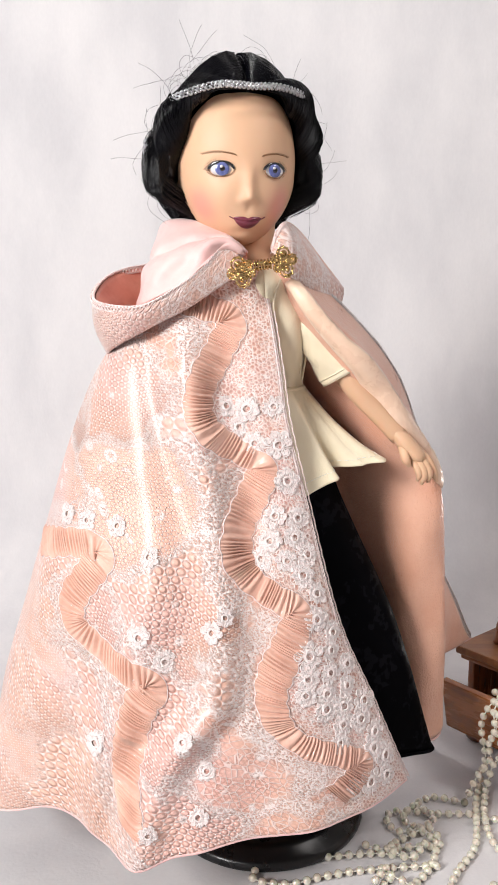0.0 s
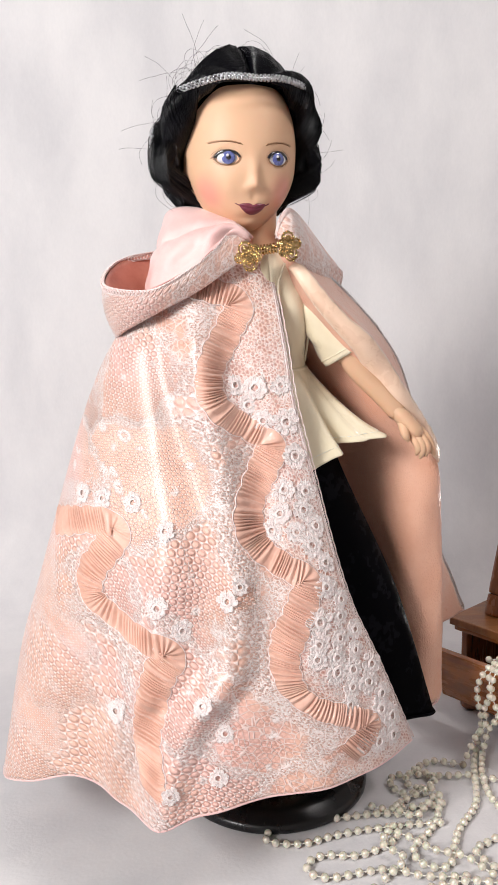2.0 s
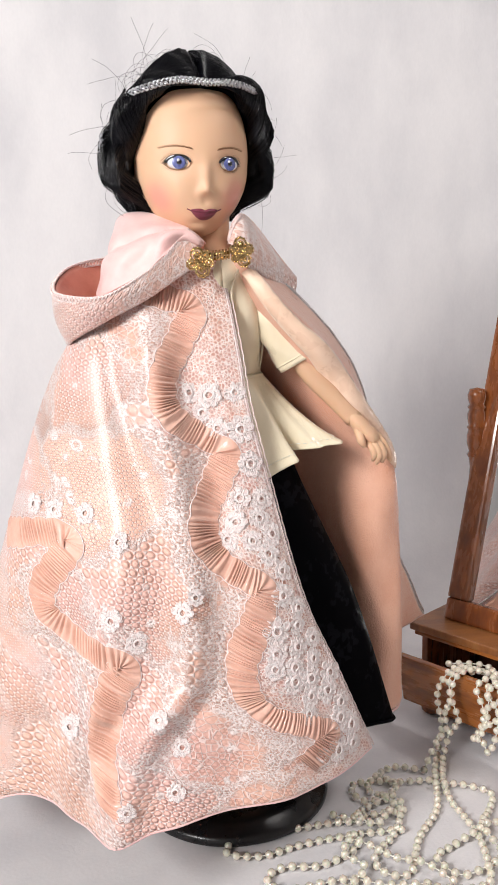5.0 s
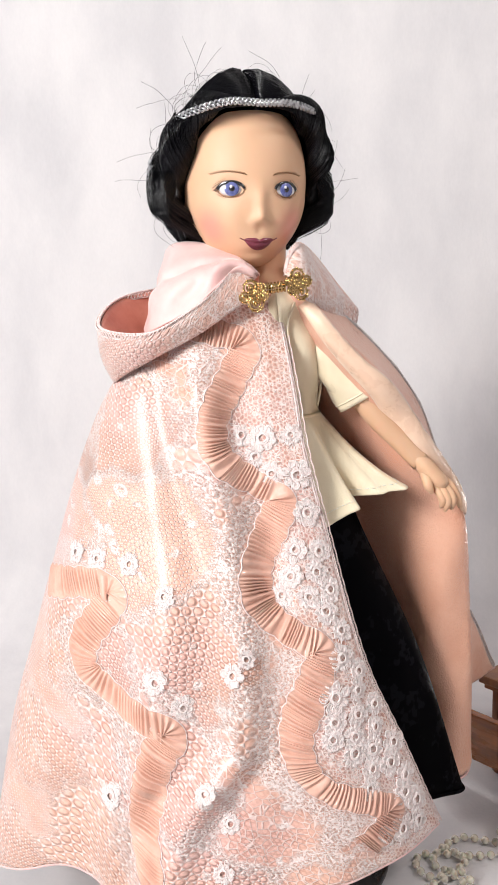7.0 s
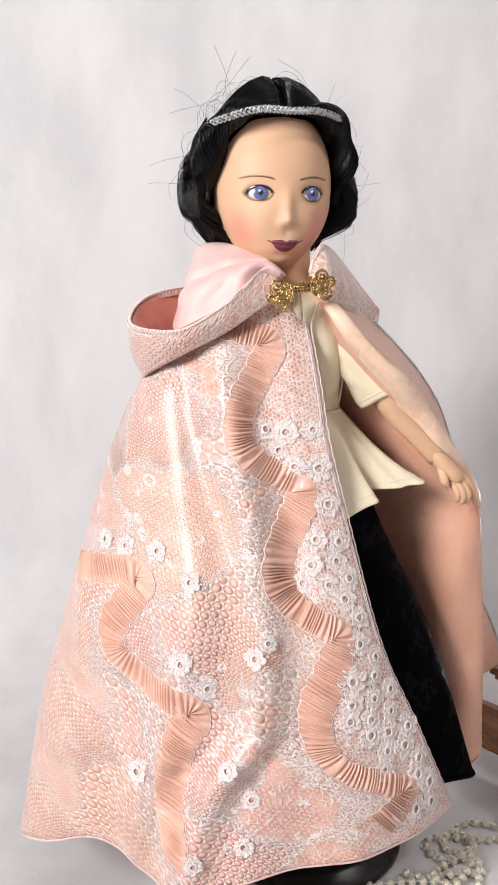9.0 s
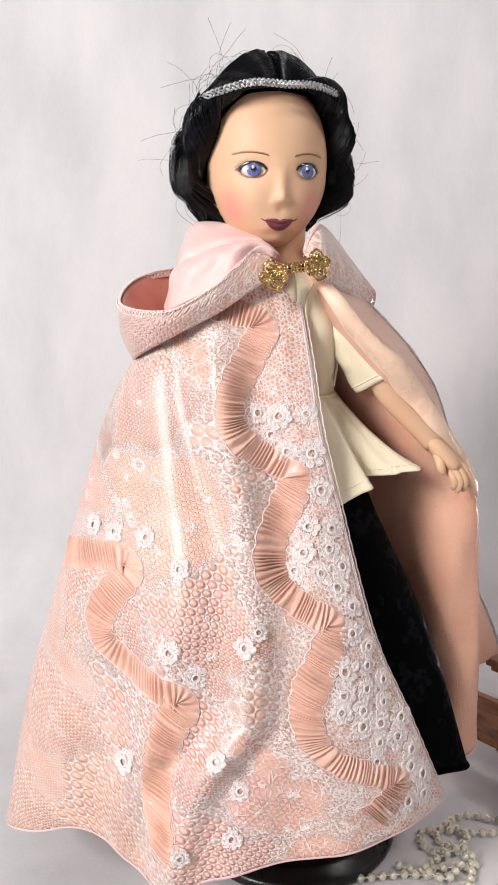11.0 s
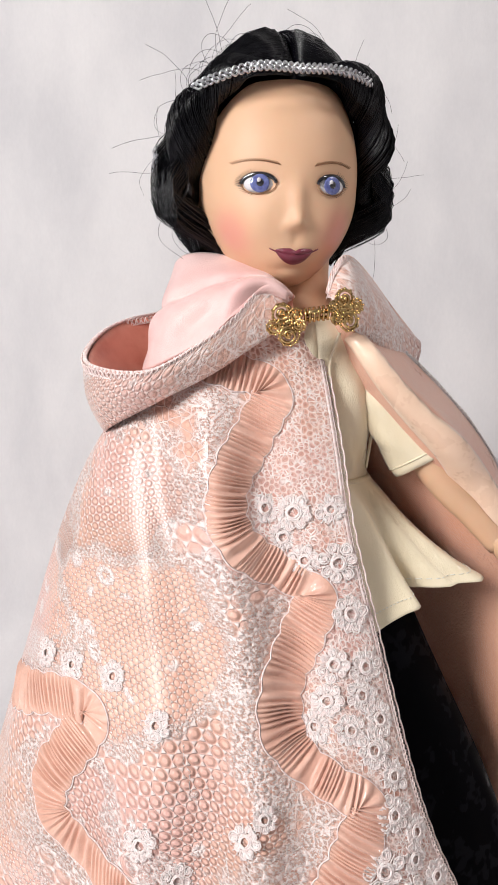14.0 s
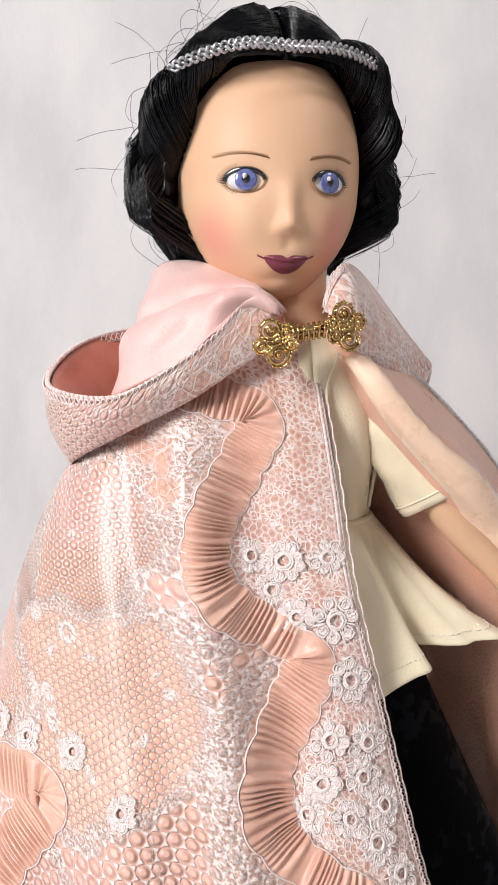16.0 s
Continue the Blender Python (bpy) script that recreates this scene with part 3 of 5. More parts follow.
def lace_flower(cloth, u, v, size, turn, th):
    """A rosette: a raised ring with looped petals of padded thread, unevenly worked."""
    du, dv, out = cloth.axes(u, v)
    at = cloth.place(u, v) + out * 0.0010
    m3 = np.stack([du, out, dv], axis=1)
    rng = random.Random(int(turn * 1000))
    p = Pieces()
    petals = rng.choice((7, 8, 9))
    for k in range(petals):
        a = turn + 2 * math.pi * (k + rng.uniform(-0.15, 0.15)) / petals
        grow = rng.uniform(0.82, 1.15)
        c = at + size * 0.72 * grow * (math.cos(a) * du + math.sin(a) * dv)
        p.ball(c - out * 0.0003, (size * 0.22, 0.0004, size * 0.22), nu=8, nv=4, turn=m3)
        for w in (0.27, 0.17):
            p.tube([c + out * rng.uniform(-0.0002, 0.0003) + size * w * grow * rng.uniform(0.85, 1.15) * (math.cos(q) * du + math.sin(q) * dv) for q in np.linspace(0, 2 * math.pi, 8, endpoint=False)], size * 0.062, sides=4, closed=True)
    for w, lift in ((0.40, 0.0003), (0.31, 0.0005)):
        p.tube([at + out * (lift + rng.uniform(0, 0.0002)) + size * w * rng.uniform(0.9, 1.1) * (math.cos(q) * du + math.sin(q) * dv) for q in np.linspace(0, 2 * math.pi, 12, endpoint=False)], size * 0.07, sides=5, closed=True)
    for k in range(2 * petals):
        a = turn + math.pi * (k + rng.uniform(-0.2, 0.2)) / petals
        ray = math.cos(a) * du + math.sin(a) * dv
        p.tube([at + ray * size * 0.42 + out * 0.0003, at + ray * size * rng.uniform(0.9, 1.12) - out * 0.0001], size * 0.045, sides=4)
    p.done("lace_flower", M_FLOWER, th)


def cloak():
    th = thing("hooded_cloak", (0.0, 0.488, 0.04), "peach satin hooded cloak under pink floral lace, worn open", "cloak")
    n, m, length = 240, 110, 0.34
    g, uv = np.zeros((n, m, 3)), np.zeros((n, m, 2))
    for j, s in enumerate(np.linspace(0, 1, m)):
        c, u = cape_ring(s, n)
        g[:, j], uv[:, j, 0], uv[:, j, 1] = c, u, s * length
    for i in range(n):
        for j in range(m):
            p = Vector(g[i, j] * 22)
            g[i, j, 1] += 0.0018 * noise.noise(p) * min(1, j / 20)
            drape = noise.noise(Vector((g[i, j, 0] * 34 - g[i, j, 2] * 9, g[i, j, 1] * 24, g[i, j, 2] * 6 + 3.0)))
            g[i, j, 1] += (0.0042 if i < 150 else 0.0042 + 0.0034 * min(1, (i - 150) / 30)) * drape * min(1, j / 25) * min(1, i / 14)
            # one long fold runs slantwise from the shoulder to the hem
            off = uv[i, j, 0] - soft([0.03, 0.06, 0.13, 0.18, 0.254, 0.282, 0.34], [0.050, 0.051, 0.0515, 0.0566, 0.0885, 0.1256, 0.172], uv[i, j, 1])
            g[i, j, 1] -= min(1, j / 18) * (0.0060 * math.exp(-(off / 0.009) ** 2) - 0.0046 * math.exp(-((off - 0.021) / 0.011) ** 2) - 0.0032 * math.exp(-((off + 0.020) / 0.010) ** 2)) * min(1, i / 14)
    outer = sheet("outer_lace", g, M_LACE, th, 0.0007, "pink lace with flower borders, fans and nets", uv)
    # how far each place lies from the nearest pleated band: over 0 towards the front edge, under 0 away from it
    paths = [band_path(w, 260) for w in SWINGS]
    lines = np.vstack(paths)
    flat = uv.reshape(-1, 2)
    gap = np.zeros(len(flat))
    for k, q in enumerate(flat):
        e = lines - q
        w = int(np.argmin((e * e).sum(axis=1)))
        gap[k] = max(0.0, math.sqrt((e[w] ** 2).sum()) - 0.009) * (1 if lines[w][0] > q[0] else -1)
    data = outer.data.attributes.new("band_distance", "FLOAT", "POINT")
    data.data.foreach_set("value", np.concatenate([gap, gap]).astype(np.float32))
    du, dv = np.gradient(g, axis=0), np.gradient(g, axis=1)
    nrm = np.cross(du, dv)
    nrm /= np.linalg.norm(nrm, axis=2)[..., None] + 1e-12
    sheet("lining", (g - nrm * 0.0009)[1:-1, :-1], M_SATIN, th, -0.0009, "brushed peach satin lining")
    # strip added over the open edge, clasp to wrist: light painted as paler satin
    rows_ = range(3, 50)
    strip = np.zeros((12, len(rows_), 3))
    rolls = []
    for j in rows_:
        roll = np.array([float(soft(CAPE[:, 0], CAPE[:, k], j / (m - 1))) for k in (6, 7)])
        rolls.append(int(np.argmin(((g[150:, j, :2] - roll) ** 2).sum(axis=1))) + 150)
    rolls = np.polyval(np.polyfit(list(rows_), rolls, 4), list(rows_))
    for b_, (j, iq) in enumerate(zip(rows_, rolls)):
        for a_, i in enumerate(np.linspace(iq + 2 - 10 * math.sin(math.pi * min(0.97, 0.12 + 0.86 * b_ / len(rows_))) ** 0.6, iq + 2, 12)):
            i0 = min(int(i), n - 2)
            strip[a_, b_] = (g[i0, j] * (1 - i + i0) + g[i0 + 1, j] * (i - i0)) - nrm[i0, j] * (0.0018 + 0.0016 * math.sin(math.pi * a_ / 11))
    sheet("lit_lining_strip", strip, M_LIT_LINING, th, -0.0008, "paler strip along the open edge, painting light on the satin lining")
    # looped lace trim along both front edges
    for name, row, mat, inset in (("front_trim", g[0], M_THREAD, 0.0016), ("back_trim", g[-1], M_GLITTER, 0.0025)):
        p = Pieces()
        line = curve(row, 150)
        p.tube(line, 0.0009, sides=5)
        for k in range(2, 148):
            t = line[k + 1] - line[k - 1]
            t /= np.linalg.norm(t)
            out = np.cross(t, (0.3, -1.0, 0.0))
            out /= np.linalg.norm(out)
            a = np.linspace(0, 2 * math.pi, 7, endpoint=False)
            p.tube([line[k] + inset * (math.cos(q) * t + math.sin(q) * out) + np.array((0, -0.0004, 0)) for q in a], 0.3 * inset, sides=3, closed=True)
        if name == "front_trim":
            # an open net stands out beyond the edge
            away = curve(g[0], 300) - curve(g[4], 300)
            away /= np.linalg.norm(away, axis=1)[:, None]
            inner = curve(row, 300)
            rim = inner + away * np.array([0.0030 + 0.0005 * abs(math.sin(k * 0.42)) for k in range(300)])[:, None]
            p.tube(rim, 0.00034, sides=4)
            p.tube([(rim if k % 2 else inner)[k * 2] for k in range(150)], 0.00026, sides=4)
            p.tube([(inner if k % 2 else rim)[k * 2] for k in range(150)], 0.00026, sides=4)
        p.done(name, mat, th, "looped lace edging")
    p = Pieces()
    p.tube(curve(g[:, -1], 300), 0.0009, sides=5)
    p.done("hem", M_PINK, th, "narrow rolled hem")
    cloth = Cloth(g, uv[:, :, 0], length)
    for which in SWINGS:
        pleated_band(cloth, which, th)
    # rosettes between the near band and the front edge, in two staggered rows, and a few in the fields beyond
    rng = random.Random(4)
    near = band_path("near", 260)[40:]
    for k in range(22):
        v = 0.088 + 0.0112 * k
        lane = float(np.interp(v, near[:, 1], near[:, 0])) - 0.0088
        spots = [0.0066 + 0.0132 * q + (0.0066 if k % 2 else 0.0) for q in range(5)]
        for u in spots:
            if u < lane - 0.002 and rng.random() < 0.86:
                lace_flower(cloth, u + rng.uniform(-0.0012, 0.0012), v + rng.uniform(-0.0016, 0.0016), rng.uniform(0.0058, 0.0082), 0.1 + rng.random() * 6, th)
    for u, v in ((0.131, 0.160), (0.111, 0.1605), (0.094, 0.174), (0.104, 0.230), (0.112, 0.216), (0.154, 0.320), (0.127, 0.319), (0.110, 0.292), (0.112, 0.270), (0.062, 0.205), (0.071, 0.213), (0.146, 0.158), (0.171, 0.282)):
        lace_flower(cloth, u, v, rng.uniform(0.0050, 0.0068), 0.1 + rng.random() * 6, th)
    hood(th)
    clasp(th)


def between(a, b, n, m, bulge=(0, 0, 0), power=1.0):
    """A cloth between two curves, bulging in its middle."""
    ca, cb = curve(a, n), curve(b, n)
    g = np.zeros((n, m, 3))
    for j in range(m):
        t = (j / (m - 1)) ** power
        g[:, j] = ca * (1 - t) + cb * t + np.asarray(bulge) * math.sin(math.pi * t)
    return g


def flat_uv(g):
    du = np.concatenate([np.zeros((1, g.shape[1])), np.cumsum(np.linalg.norm(np.diff(g, axis=0), axis=2), axis=0)])
    dv = np.concatenate([np.zeros((g.shape[0], 1)), np.cumsum(np.linalg.norm(np.diff(g, axis=1), axis=2), axis=1)], axis=1)
    return np.stack([dv + 0.075, du], axis=2)


def loops(p, edge, inward, front, size, count):
    """A row of thread loops just inside an edge, with an inner cord."""
    a, b = curve(edge, count), curve(inward, count)
    down = b - a
    down /= np.linalg.norm(down, axis=1)[:, None] + 1e-12
    mid = a + down * size * 1.3 + np.asarray(front)
    along = np.gradient(mid, axis=0)
    along /= np.linalg.norm(along, axis=1)[:, None] + 1e-12
    for k in range(1, count - 1):
        p.tube([mid[k] + size * (0.75 * math.cos(q) * along[k] + math.sin(q) * down[k]) for q in np.linspace(0, 2 * math.pi, 8, endpoint=False)], size * 0.24, sides=4, closed=True)
    p.tube(mid + down * size * 1.2, size * 0.22, sides=4)


def hood(th):
    crease = [(-0.001, 0.453, 0.363), (-0.009, 0.451, 0.359), (-0.020, 0.4485, 0.352), (-0.034, 0.447, 0.343), (-0.058, 0.453, 0.331), (-0.081, 0.473, 0.318), (-0.080, 0.510, 0.312), (-0.040, 0.550, 0.320), (0.02, 0.552, 0.326), (0.058, 0.520, 0.330)]
    rim = [(-0.002, 0.4535, 0.3745), (-0.012, 0.4495, 0.3770), (-0.023, 0.4435, 0.3655), (-0.036, 0.440, 0.3555), (-0.060, 0.443, 0.344), (-0.089, 0.470, 0.348), (-0.084, 0.512, 0.364), (-0.050, 0.545, 0.372), (0.015, 0.552, 0.372), (0.056, 0.522, 0.352)]
    g = between(rim, crease, 90, 16, (-0.003, -0.003, 0.0))
    sheet("hood_outside", g, M_LACE, th, 0.0008, "lace-covered hood folded down", flat_uv(g))
    inner = [(-0.002, 0.470, 0.368), (-0.010, 0.470, 0.364), (-0.020, 0.471, 0.356), (-0.030, 0.474, 0.350), (-0.046, 0.482, 0.345), (-0.058, 0.494, 0.342), (-0.056, 0.512, 0.345), (-0.030, 0.524, 0.35), (0.015, 0.528, 0.352), (0.040, 0.512, 0.345)]
    g2 = between([np.array(q) + (0.0012, 0.001, -0.0004) for q in rim], inner, 90, 18)
    for i in range(90):
        for j in range(18):
            g2[i, j, 2] -= 0.011 * math.sin(math.pi * j / 17) * math.exp(-((i / 90 - 0.47) / 0.17) ** 2)
    sheet("hood_inside", g2, M_CORAL, th, 0.0008, "coral satin inside of the hood")
    # satin fold standing round the neck
    low = [(-0.066, 0.510, 0.352), (-0.064, 0.475, 0.345), (-0.057, 0.449, 0.345), (-0.033, 0.4425, 0.3575), (-0.016, 0.4500, 0.3735), (-0.004, 0.4570, 0.3715)]
    top = [(-0.050, 0.535, 0.383), (-0.0535, 0.505, 0.3880), (-0.0460, 0.486, 0.3925), (-0.026, 0.476, 0.3905), (-0.011, 0.464, 0.3815), (-0.004, 0.4590, 0.3725)]
    g3 = between(low, top, 90, 48, (0.0015, -0.007, 0.001))
    for i in range(90):
        for j in range(48):
            a, q = i / 89, j / 47
            w = math.sin(math.pi * q)
            # a turned-over flap, with a crease above it
            edge = q - (0.50 + 0.34 * (a - 0.45))
            lift = 0.0036 * math.exp(-((edge + 0.13) / 0.15) ** 2) - 0.0042 * math.exp(-((edge - 0.05) / 0.07) ** 2)
            lift += 0.0016 * math.sin(a * 14 + q * 6) + 0.0012 * math.sin(a * 31 - q * 9)
            g3[i, j] += w * lift * np.array((-0.35, -0.9, 0.1))
    sheet("neck_fold", g3, M_PINK, th, 0.0016, "smooth pale pink satin fold round the neck")
    back = between(top, [(-0.04, 0.53, 0.35), (-0.04, 0.51, 0.36), (-0.034, 0.498, 0.362), (-0.02, 0.49, 0.362), (-0.008, 0.475, 0.362), (-0.001, 0.462, 0.364)], 40, 8, (0, 0.002, 0.004))
    sheet("neck_fold_back", back, M_SATIN, th, 0.0012)
    # collar on the open side
    ct = [(0.0125, 0.4555, 0.3745), (0.0155, 0.459, 0.3840), (0.0210, 0.465, 0.3895), (0.0310, 0.482, 0.3835), (0.0440, 0.496, 0.369), (0.0550, 0.499, 0.3560)]
    cb = [(0.0130, 0.4535, 0.3655), (0.0170, 0.4520, 0.3640), (0.0260, 0.4560, 0.3580), (0.0380, 0.4680, 0.3510), (0.0490, 0.485, 0.346), (0.0560, 0.497, 0.3470)]
    g4 = between(cb, ct, 50, 14, (0.001, -0.004, 0.002))
    sheet("collar", g4, M_LACE, th, 0.0010, "lace-covered collar point", flat_uv(g4))
    p = Pieces()
    p.tube(curve(ct, 60), 0.0007, sides=5)
    line = curve(ct, 60)
    for k in range(1, 59):
        p.ball(line[k] + (0.0006, -0.0014, -0.0022), (0.0010, 0.0006, 0.0010), nu=6, nv=4)
    loops(p, ct, cb, (-0.0008, -0.0034, 0.0010), 0.0013, 38)
    p.done("collar_edging", M_THREAD, th, "beaded lace edging")
    cback = between(ct, [(0.016, 0.464, 0.368), (0.02, 0.475, 0.372), (0.026, 0.49, 0.375), (0.034, 0.505, 0.37), (0.045, 0.512, 0.358), (0.055, 0.512, 0.345)], 50, 8, (0.0, 0.0, 0.006))
    sheet("collar_lining", cback, M_SATIN, th, 0.001)
    p = Pieces()
    line = curve(rim[:9], 110)
    for k in range(110):
        p.ball(line[k] + np.array((-0.0005, -0.0006, 0.0)), (0.0008, 0.0007, 0.0008), nu=6, nv=4)
    p.tube(curve(rim, 120), 0.0007, sides=5)
    loops(p, rim[:8], crease[:8], (-0.0016, -0.0020, 0.0), 0.0014, 80)
    p.done("hood_edging", M_THREAD, th, "beaded lace edging along the hood")


def spiral(c, r, turns, start, sense, ex, ez, n=22):
    a = np.linspace(0, 1, n)
    rr = r * (1 - 0.78 * a)
    th = start + sense * 2 * math.pi * turns * a
    return np.array([np.asarray(c) + rr[i] * (math.cos(th[i]) * ex + math.sin(th[i]) * ez) for i in range(n)])


def clasp(th):
    for name, c, ex, sense in (("clasp_wing", (-0.0035, 0.4415, 0.3625), np.array((0.93, -0.10, 0.36)), -1), ("clasp_wing", (0.0185, 0.4455, 0.3675), np.array((0.90, 0.40, 0.20)), 1)):
        ex = ex / np.linalg.norm(ex)
        ez = np.cross(ex, (0, 1.0, 0.1))
        ez = -ez / np.linalg.norm(ez) if ez[2] < 0 else ez / np.linalg.norm(ez)
        front = np.cross(ex, ez)
        front = front if front[1] < 0 else -front
        c = np.array(c)
        p = Pieces()
        e = ex * sense
        for px, pz, r, st in ((0.0008, 0.0044, 0.0036, 0.3), (0.0014, -0.0044, 0.0038, 2.0), (0.0056, 0.0006, 0.0026, 1.0), (-0.0038, 0.0020, 0.0024, 3.0), (-0.0036, -0.0022, 0.0024, 4.0)):
            q = c + e * px + ez * pz
            p.tube(spiral(q, r, 1.6, st, 1 if pz > 0 else -1, e, ez), 0.00062, sides=5)
            p.tube([q + r * 1.02 * (math.cos(a) * e + math.sin(a) * ez) - front * 0.0004 for a in np.linspace(0, 2 * math.pi, 16, endpoint=False)], 0.0005, sides=5, closed=True)
            p.ball(q + front * 0.0004, (0.0009, 0.0009, 0.0009), nu=8, nv=5)
            for a in np.linspace(0, 2 * math.pi, 9, endpoint=False):
                p.ball(q + r * 1.08 * (math.cos(a) * e + math.sin(a) * ez) + front * 0.0003, (0.00062,) * 3, nu=6, nv=4)
        for k in range(5):
            p.ball(c - e * (0.0058 - 0.0004 * k) + ez * (k - 2) * 0.0012, (0.0008,) * 3, nu=6, nv=4)
        p.ball(c + e * 0.0006 - front * 0.0012, (0.0040, 0.0008, 0.0052), nu=20, nv=8)
        p.done(name, M_GOLD, th, "gold filigree clasp wing of scrolls")
    p = Pieces()
    a, b = np.array((0.0030, 0.4420, 0.3660)), np.array((0.0118, 0.4430, 0.3672))
    p.tube([a, a * 0.6 + b * 0.4 + (0, -0.0008, 0.0006), b], 0.0011, sides=6)
    p.tube([a + (0, 0, -0.0022), b + (0, 0, -0.0022)], 0.0008, sides=6)
    for k in range(6):
        q = a + (b - a) * k / 5
        p.tube([q + (0, -0.0004, 0.0022), q + (0.0003, -0.0012, 0), q + (0, -0.0004, -0.0034)], 0.0006, sides=5)
    p.done("clasp_hook", M_GOLD, th, "gold hook joining the clasp wings")


cloak()


# ---- blouse and skirt ----
def tube_grid(rows, n, pleats=None):
    """Rings between key rows (t, x, y, z, half-width, half-depth)."""
    r = np.asarray(rows, float)
    out = []
    for t in np.linspace(r[0, 0], r[-1, 0], 40):
        cx, cy, cz, a, b = (soft(r[:, 0], r[:, k], t) for k in range(1, 6))
        ring = []
        for k in range(n):
            q = 2 * math.pi * k / n
            f, dz = pleats(q, t) if pleats else (1.0, 0.0)
            ring.append((cx + a * f * math.sin(q), cy - b * f * math.cos(q), cz + dz))
        out.append(ring)
    return np.array(out)


def closed_cloth(name, g, mat, parent, thick, label=""):
    """A cloth closed round: rings g[j][k]."""
    g = np.concatenate([g, g[:, :1]], axis=1)
    return sheet(name, g, mat, parent, thick, label)


def blouse():
    th = thing("blouse", (0.01, 0.487, 0.235), "cream satin short-sleeved blouse with a pleated peplum, worn by the doll", "blouse")

    def wrinkle(q, t):
        return 1 + 0.030 * math.sin(q * 5 + t * 9) * math.sin(t * 6) + 0.018 * math.sin(q * 11 - t * 14), 0
    body = [(0, 0.008, 0.484, 0.366, 0.0155, 0.0165), (0.15, 0.009, 0.485, 0.354, 0.024, 0.0235), (0.45, 0.010, 0.486, 0.330, 0.026, 0.026), (0.75, 0.010, 0.487, 0.308, 0.023, 0.024), (1, 0.010, 0.487, 0.294, 0.0225, 0.023)]
    closed_cloth("bodice", tube_grid(body, 72, wrinkle), M_CREAM, th, -0.001)

    def pleat(q, t):
        d = math.degrees(q) % 360
        w = 0.05 * math.sin(q * 7 + 0.6) ** 3 * t + (0.26 * math.exp(-((d - 66) / 11) ** 2) + 0.10 * math.exp(-((d - 33) / 5) ** 2) - 0.34 * math.exp(-((d - 44) / 6) ** 2) - 0.10 * math.exp(-((d - 58) / 3) ** 2)) * t
        return 1 + w, 0.021 * t * t * max(0.0, math.sin(q)) - 0.002 * t * math.cos(q)
    pep = [(0, 0.010, 0.487, 0.297, 0.0230, 0.0235), (0.25, 0.013, 0.487, 0.284, 0.030, 0.028), (1, 0.024, 0.487, 0.236, 0.049, 0.041)]
    closed_cloth("peplum", tube_grid(pep, 180, pleat), M_CREAM, th, -0.001, "flared pleated peplum")
    p = Pieces()
    p.tube([(0.010 + 0.0232 * math.sin(q), 0.487 - 0.0238 * math.cos(q), 0.2955) for q in np.linspace(0, 2 * math.pi, 60, endpoint=False)], 0.0012, sides=6, closed=True)
    p.done("waist_seam", M_CREAM, th)
    p = Pieces()
    g = tube_grid(pep, 180, pleat)
    for k in range(0, 180):
        a_, b_ = g[-5][k], g[-5][(k + 1) % 180]
        out = np.array((math.sin(2 * math.pi * k / 180), -math.cos(2 * math.pi * k / 180), 0)) * 0.0004
        p.tube([a_ + out + (b_ - a_) * 0.15, a_ + out + (b_ - a_) * 0.75], 0.00022, sides=4)
    p.done("hem_stitching", M_CORD, th, "fine stitches above the hem")
    for line in ([(0.018, 0.4605, 0.359), (0.014, 0.460, 0.345), (0.0165, 0.4600, 0.325), (0.0185, 0.4635, 0.30)], [(0.030, 0.474, 0.350), (0.0345, 0.4765, 0.335), (0.034, 0.478, 0.318), (0.0315, 0.479, 0.30)]):
        p = Pieces()
        p.tube(curve(line, 30), 0.0007, sides=5)
        p.done("seam", M_CREAM, th)
    ax = curve([(0.022, 0.482, 0.350), (0.035, 0.480, 0.338), (0.048, 0.478, 0.319), (0.0570, 0.4775, 0.3045)], 30)
    g = []
    for i, c in enumerate(ax):
        t = i / 29
        tan = ax[min(i + 1, 29)] - ax[max(i - 1, 0)]
        tan /= np.linalg.norm(tan)
        ex = np.cross(tan, (0, 1, 0))
        ex /= np.linalg.norm(ex)
        ey = np.cross(ex, tan)
        r = 0.0108 + 0.0016 * t + 0.0012 * math.sin(math.pi * t)
        g.append([c + r * (1 + 0.06 * math.sin(3 * q + 5 * t) + 0.10 * t * math.sin(2 * q + 1.2) + 0.035 * math.sin(5 * q - 16 * t)) * (math.cos(q) * ex * 1.05 + math.sin(q) * ey) for q in np.linspace(0, 2 * math.pi, 40, endpoint=False)])
    closed_cloth("sleeve", np.array(g), M_CREAM, th, -0.0012, "short sleeve with a turned hem")
    p = Pieces()
    p.tube(np.array(g[-3]), 0.0005, sides=5, closed=True)
    p.done("sleeve_hem", M_CREAM, th)


def skirt():
    th = thing("skirt", (0.03, 0.488, 0.066), "long flared black brocade skirt worn by the doll", "skirt")

    def fold(q, t):
        d = math.degrees(q) % 360
        return 1 + 0.05 * t * math.sin(q * 6 + 1.2) - 0.05 * t * math.exp(-((d - 55) / 10) ** 2), 0.004 * t * math.sin(q * 3)
    rows = [(0, 0.012, 0.487, 0.292, 0.0215, 0.0215), (0.25, 0.018, 0.487, 0.240, 0.035, 0.032), (0.6, 0.034, 0.487, 0.150, 0.060, 0.042), (1, 0.045, 0.487, 0.068, 0.074, 0.047)]
    closed_cloth("skirt_panel", tube_grid(rows, 120, fold), M_BLACK, th, -0.001)
    p = Pieces()
    g = tube_grid(rows, 120, fold)[-1]
    p.tube(g, 0.0011, sides=5, closed=True)
    p.done("skirt_hem", M_BLACK, th)


blouse()
skirt()


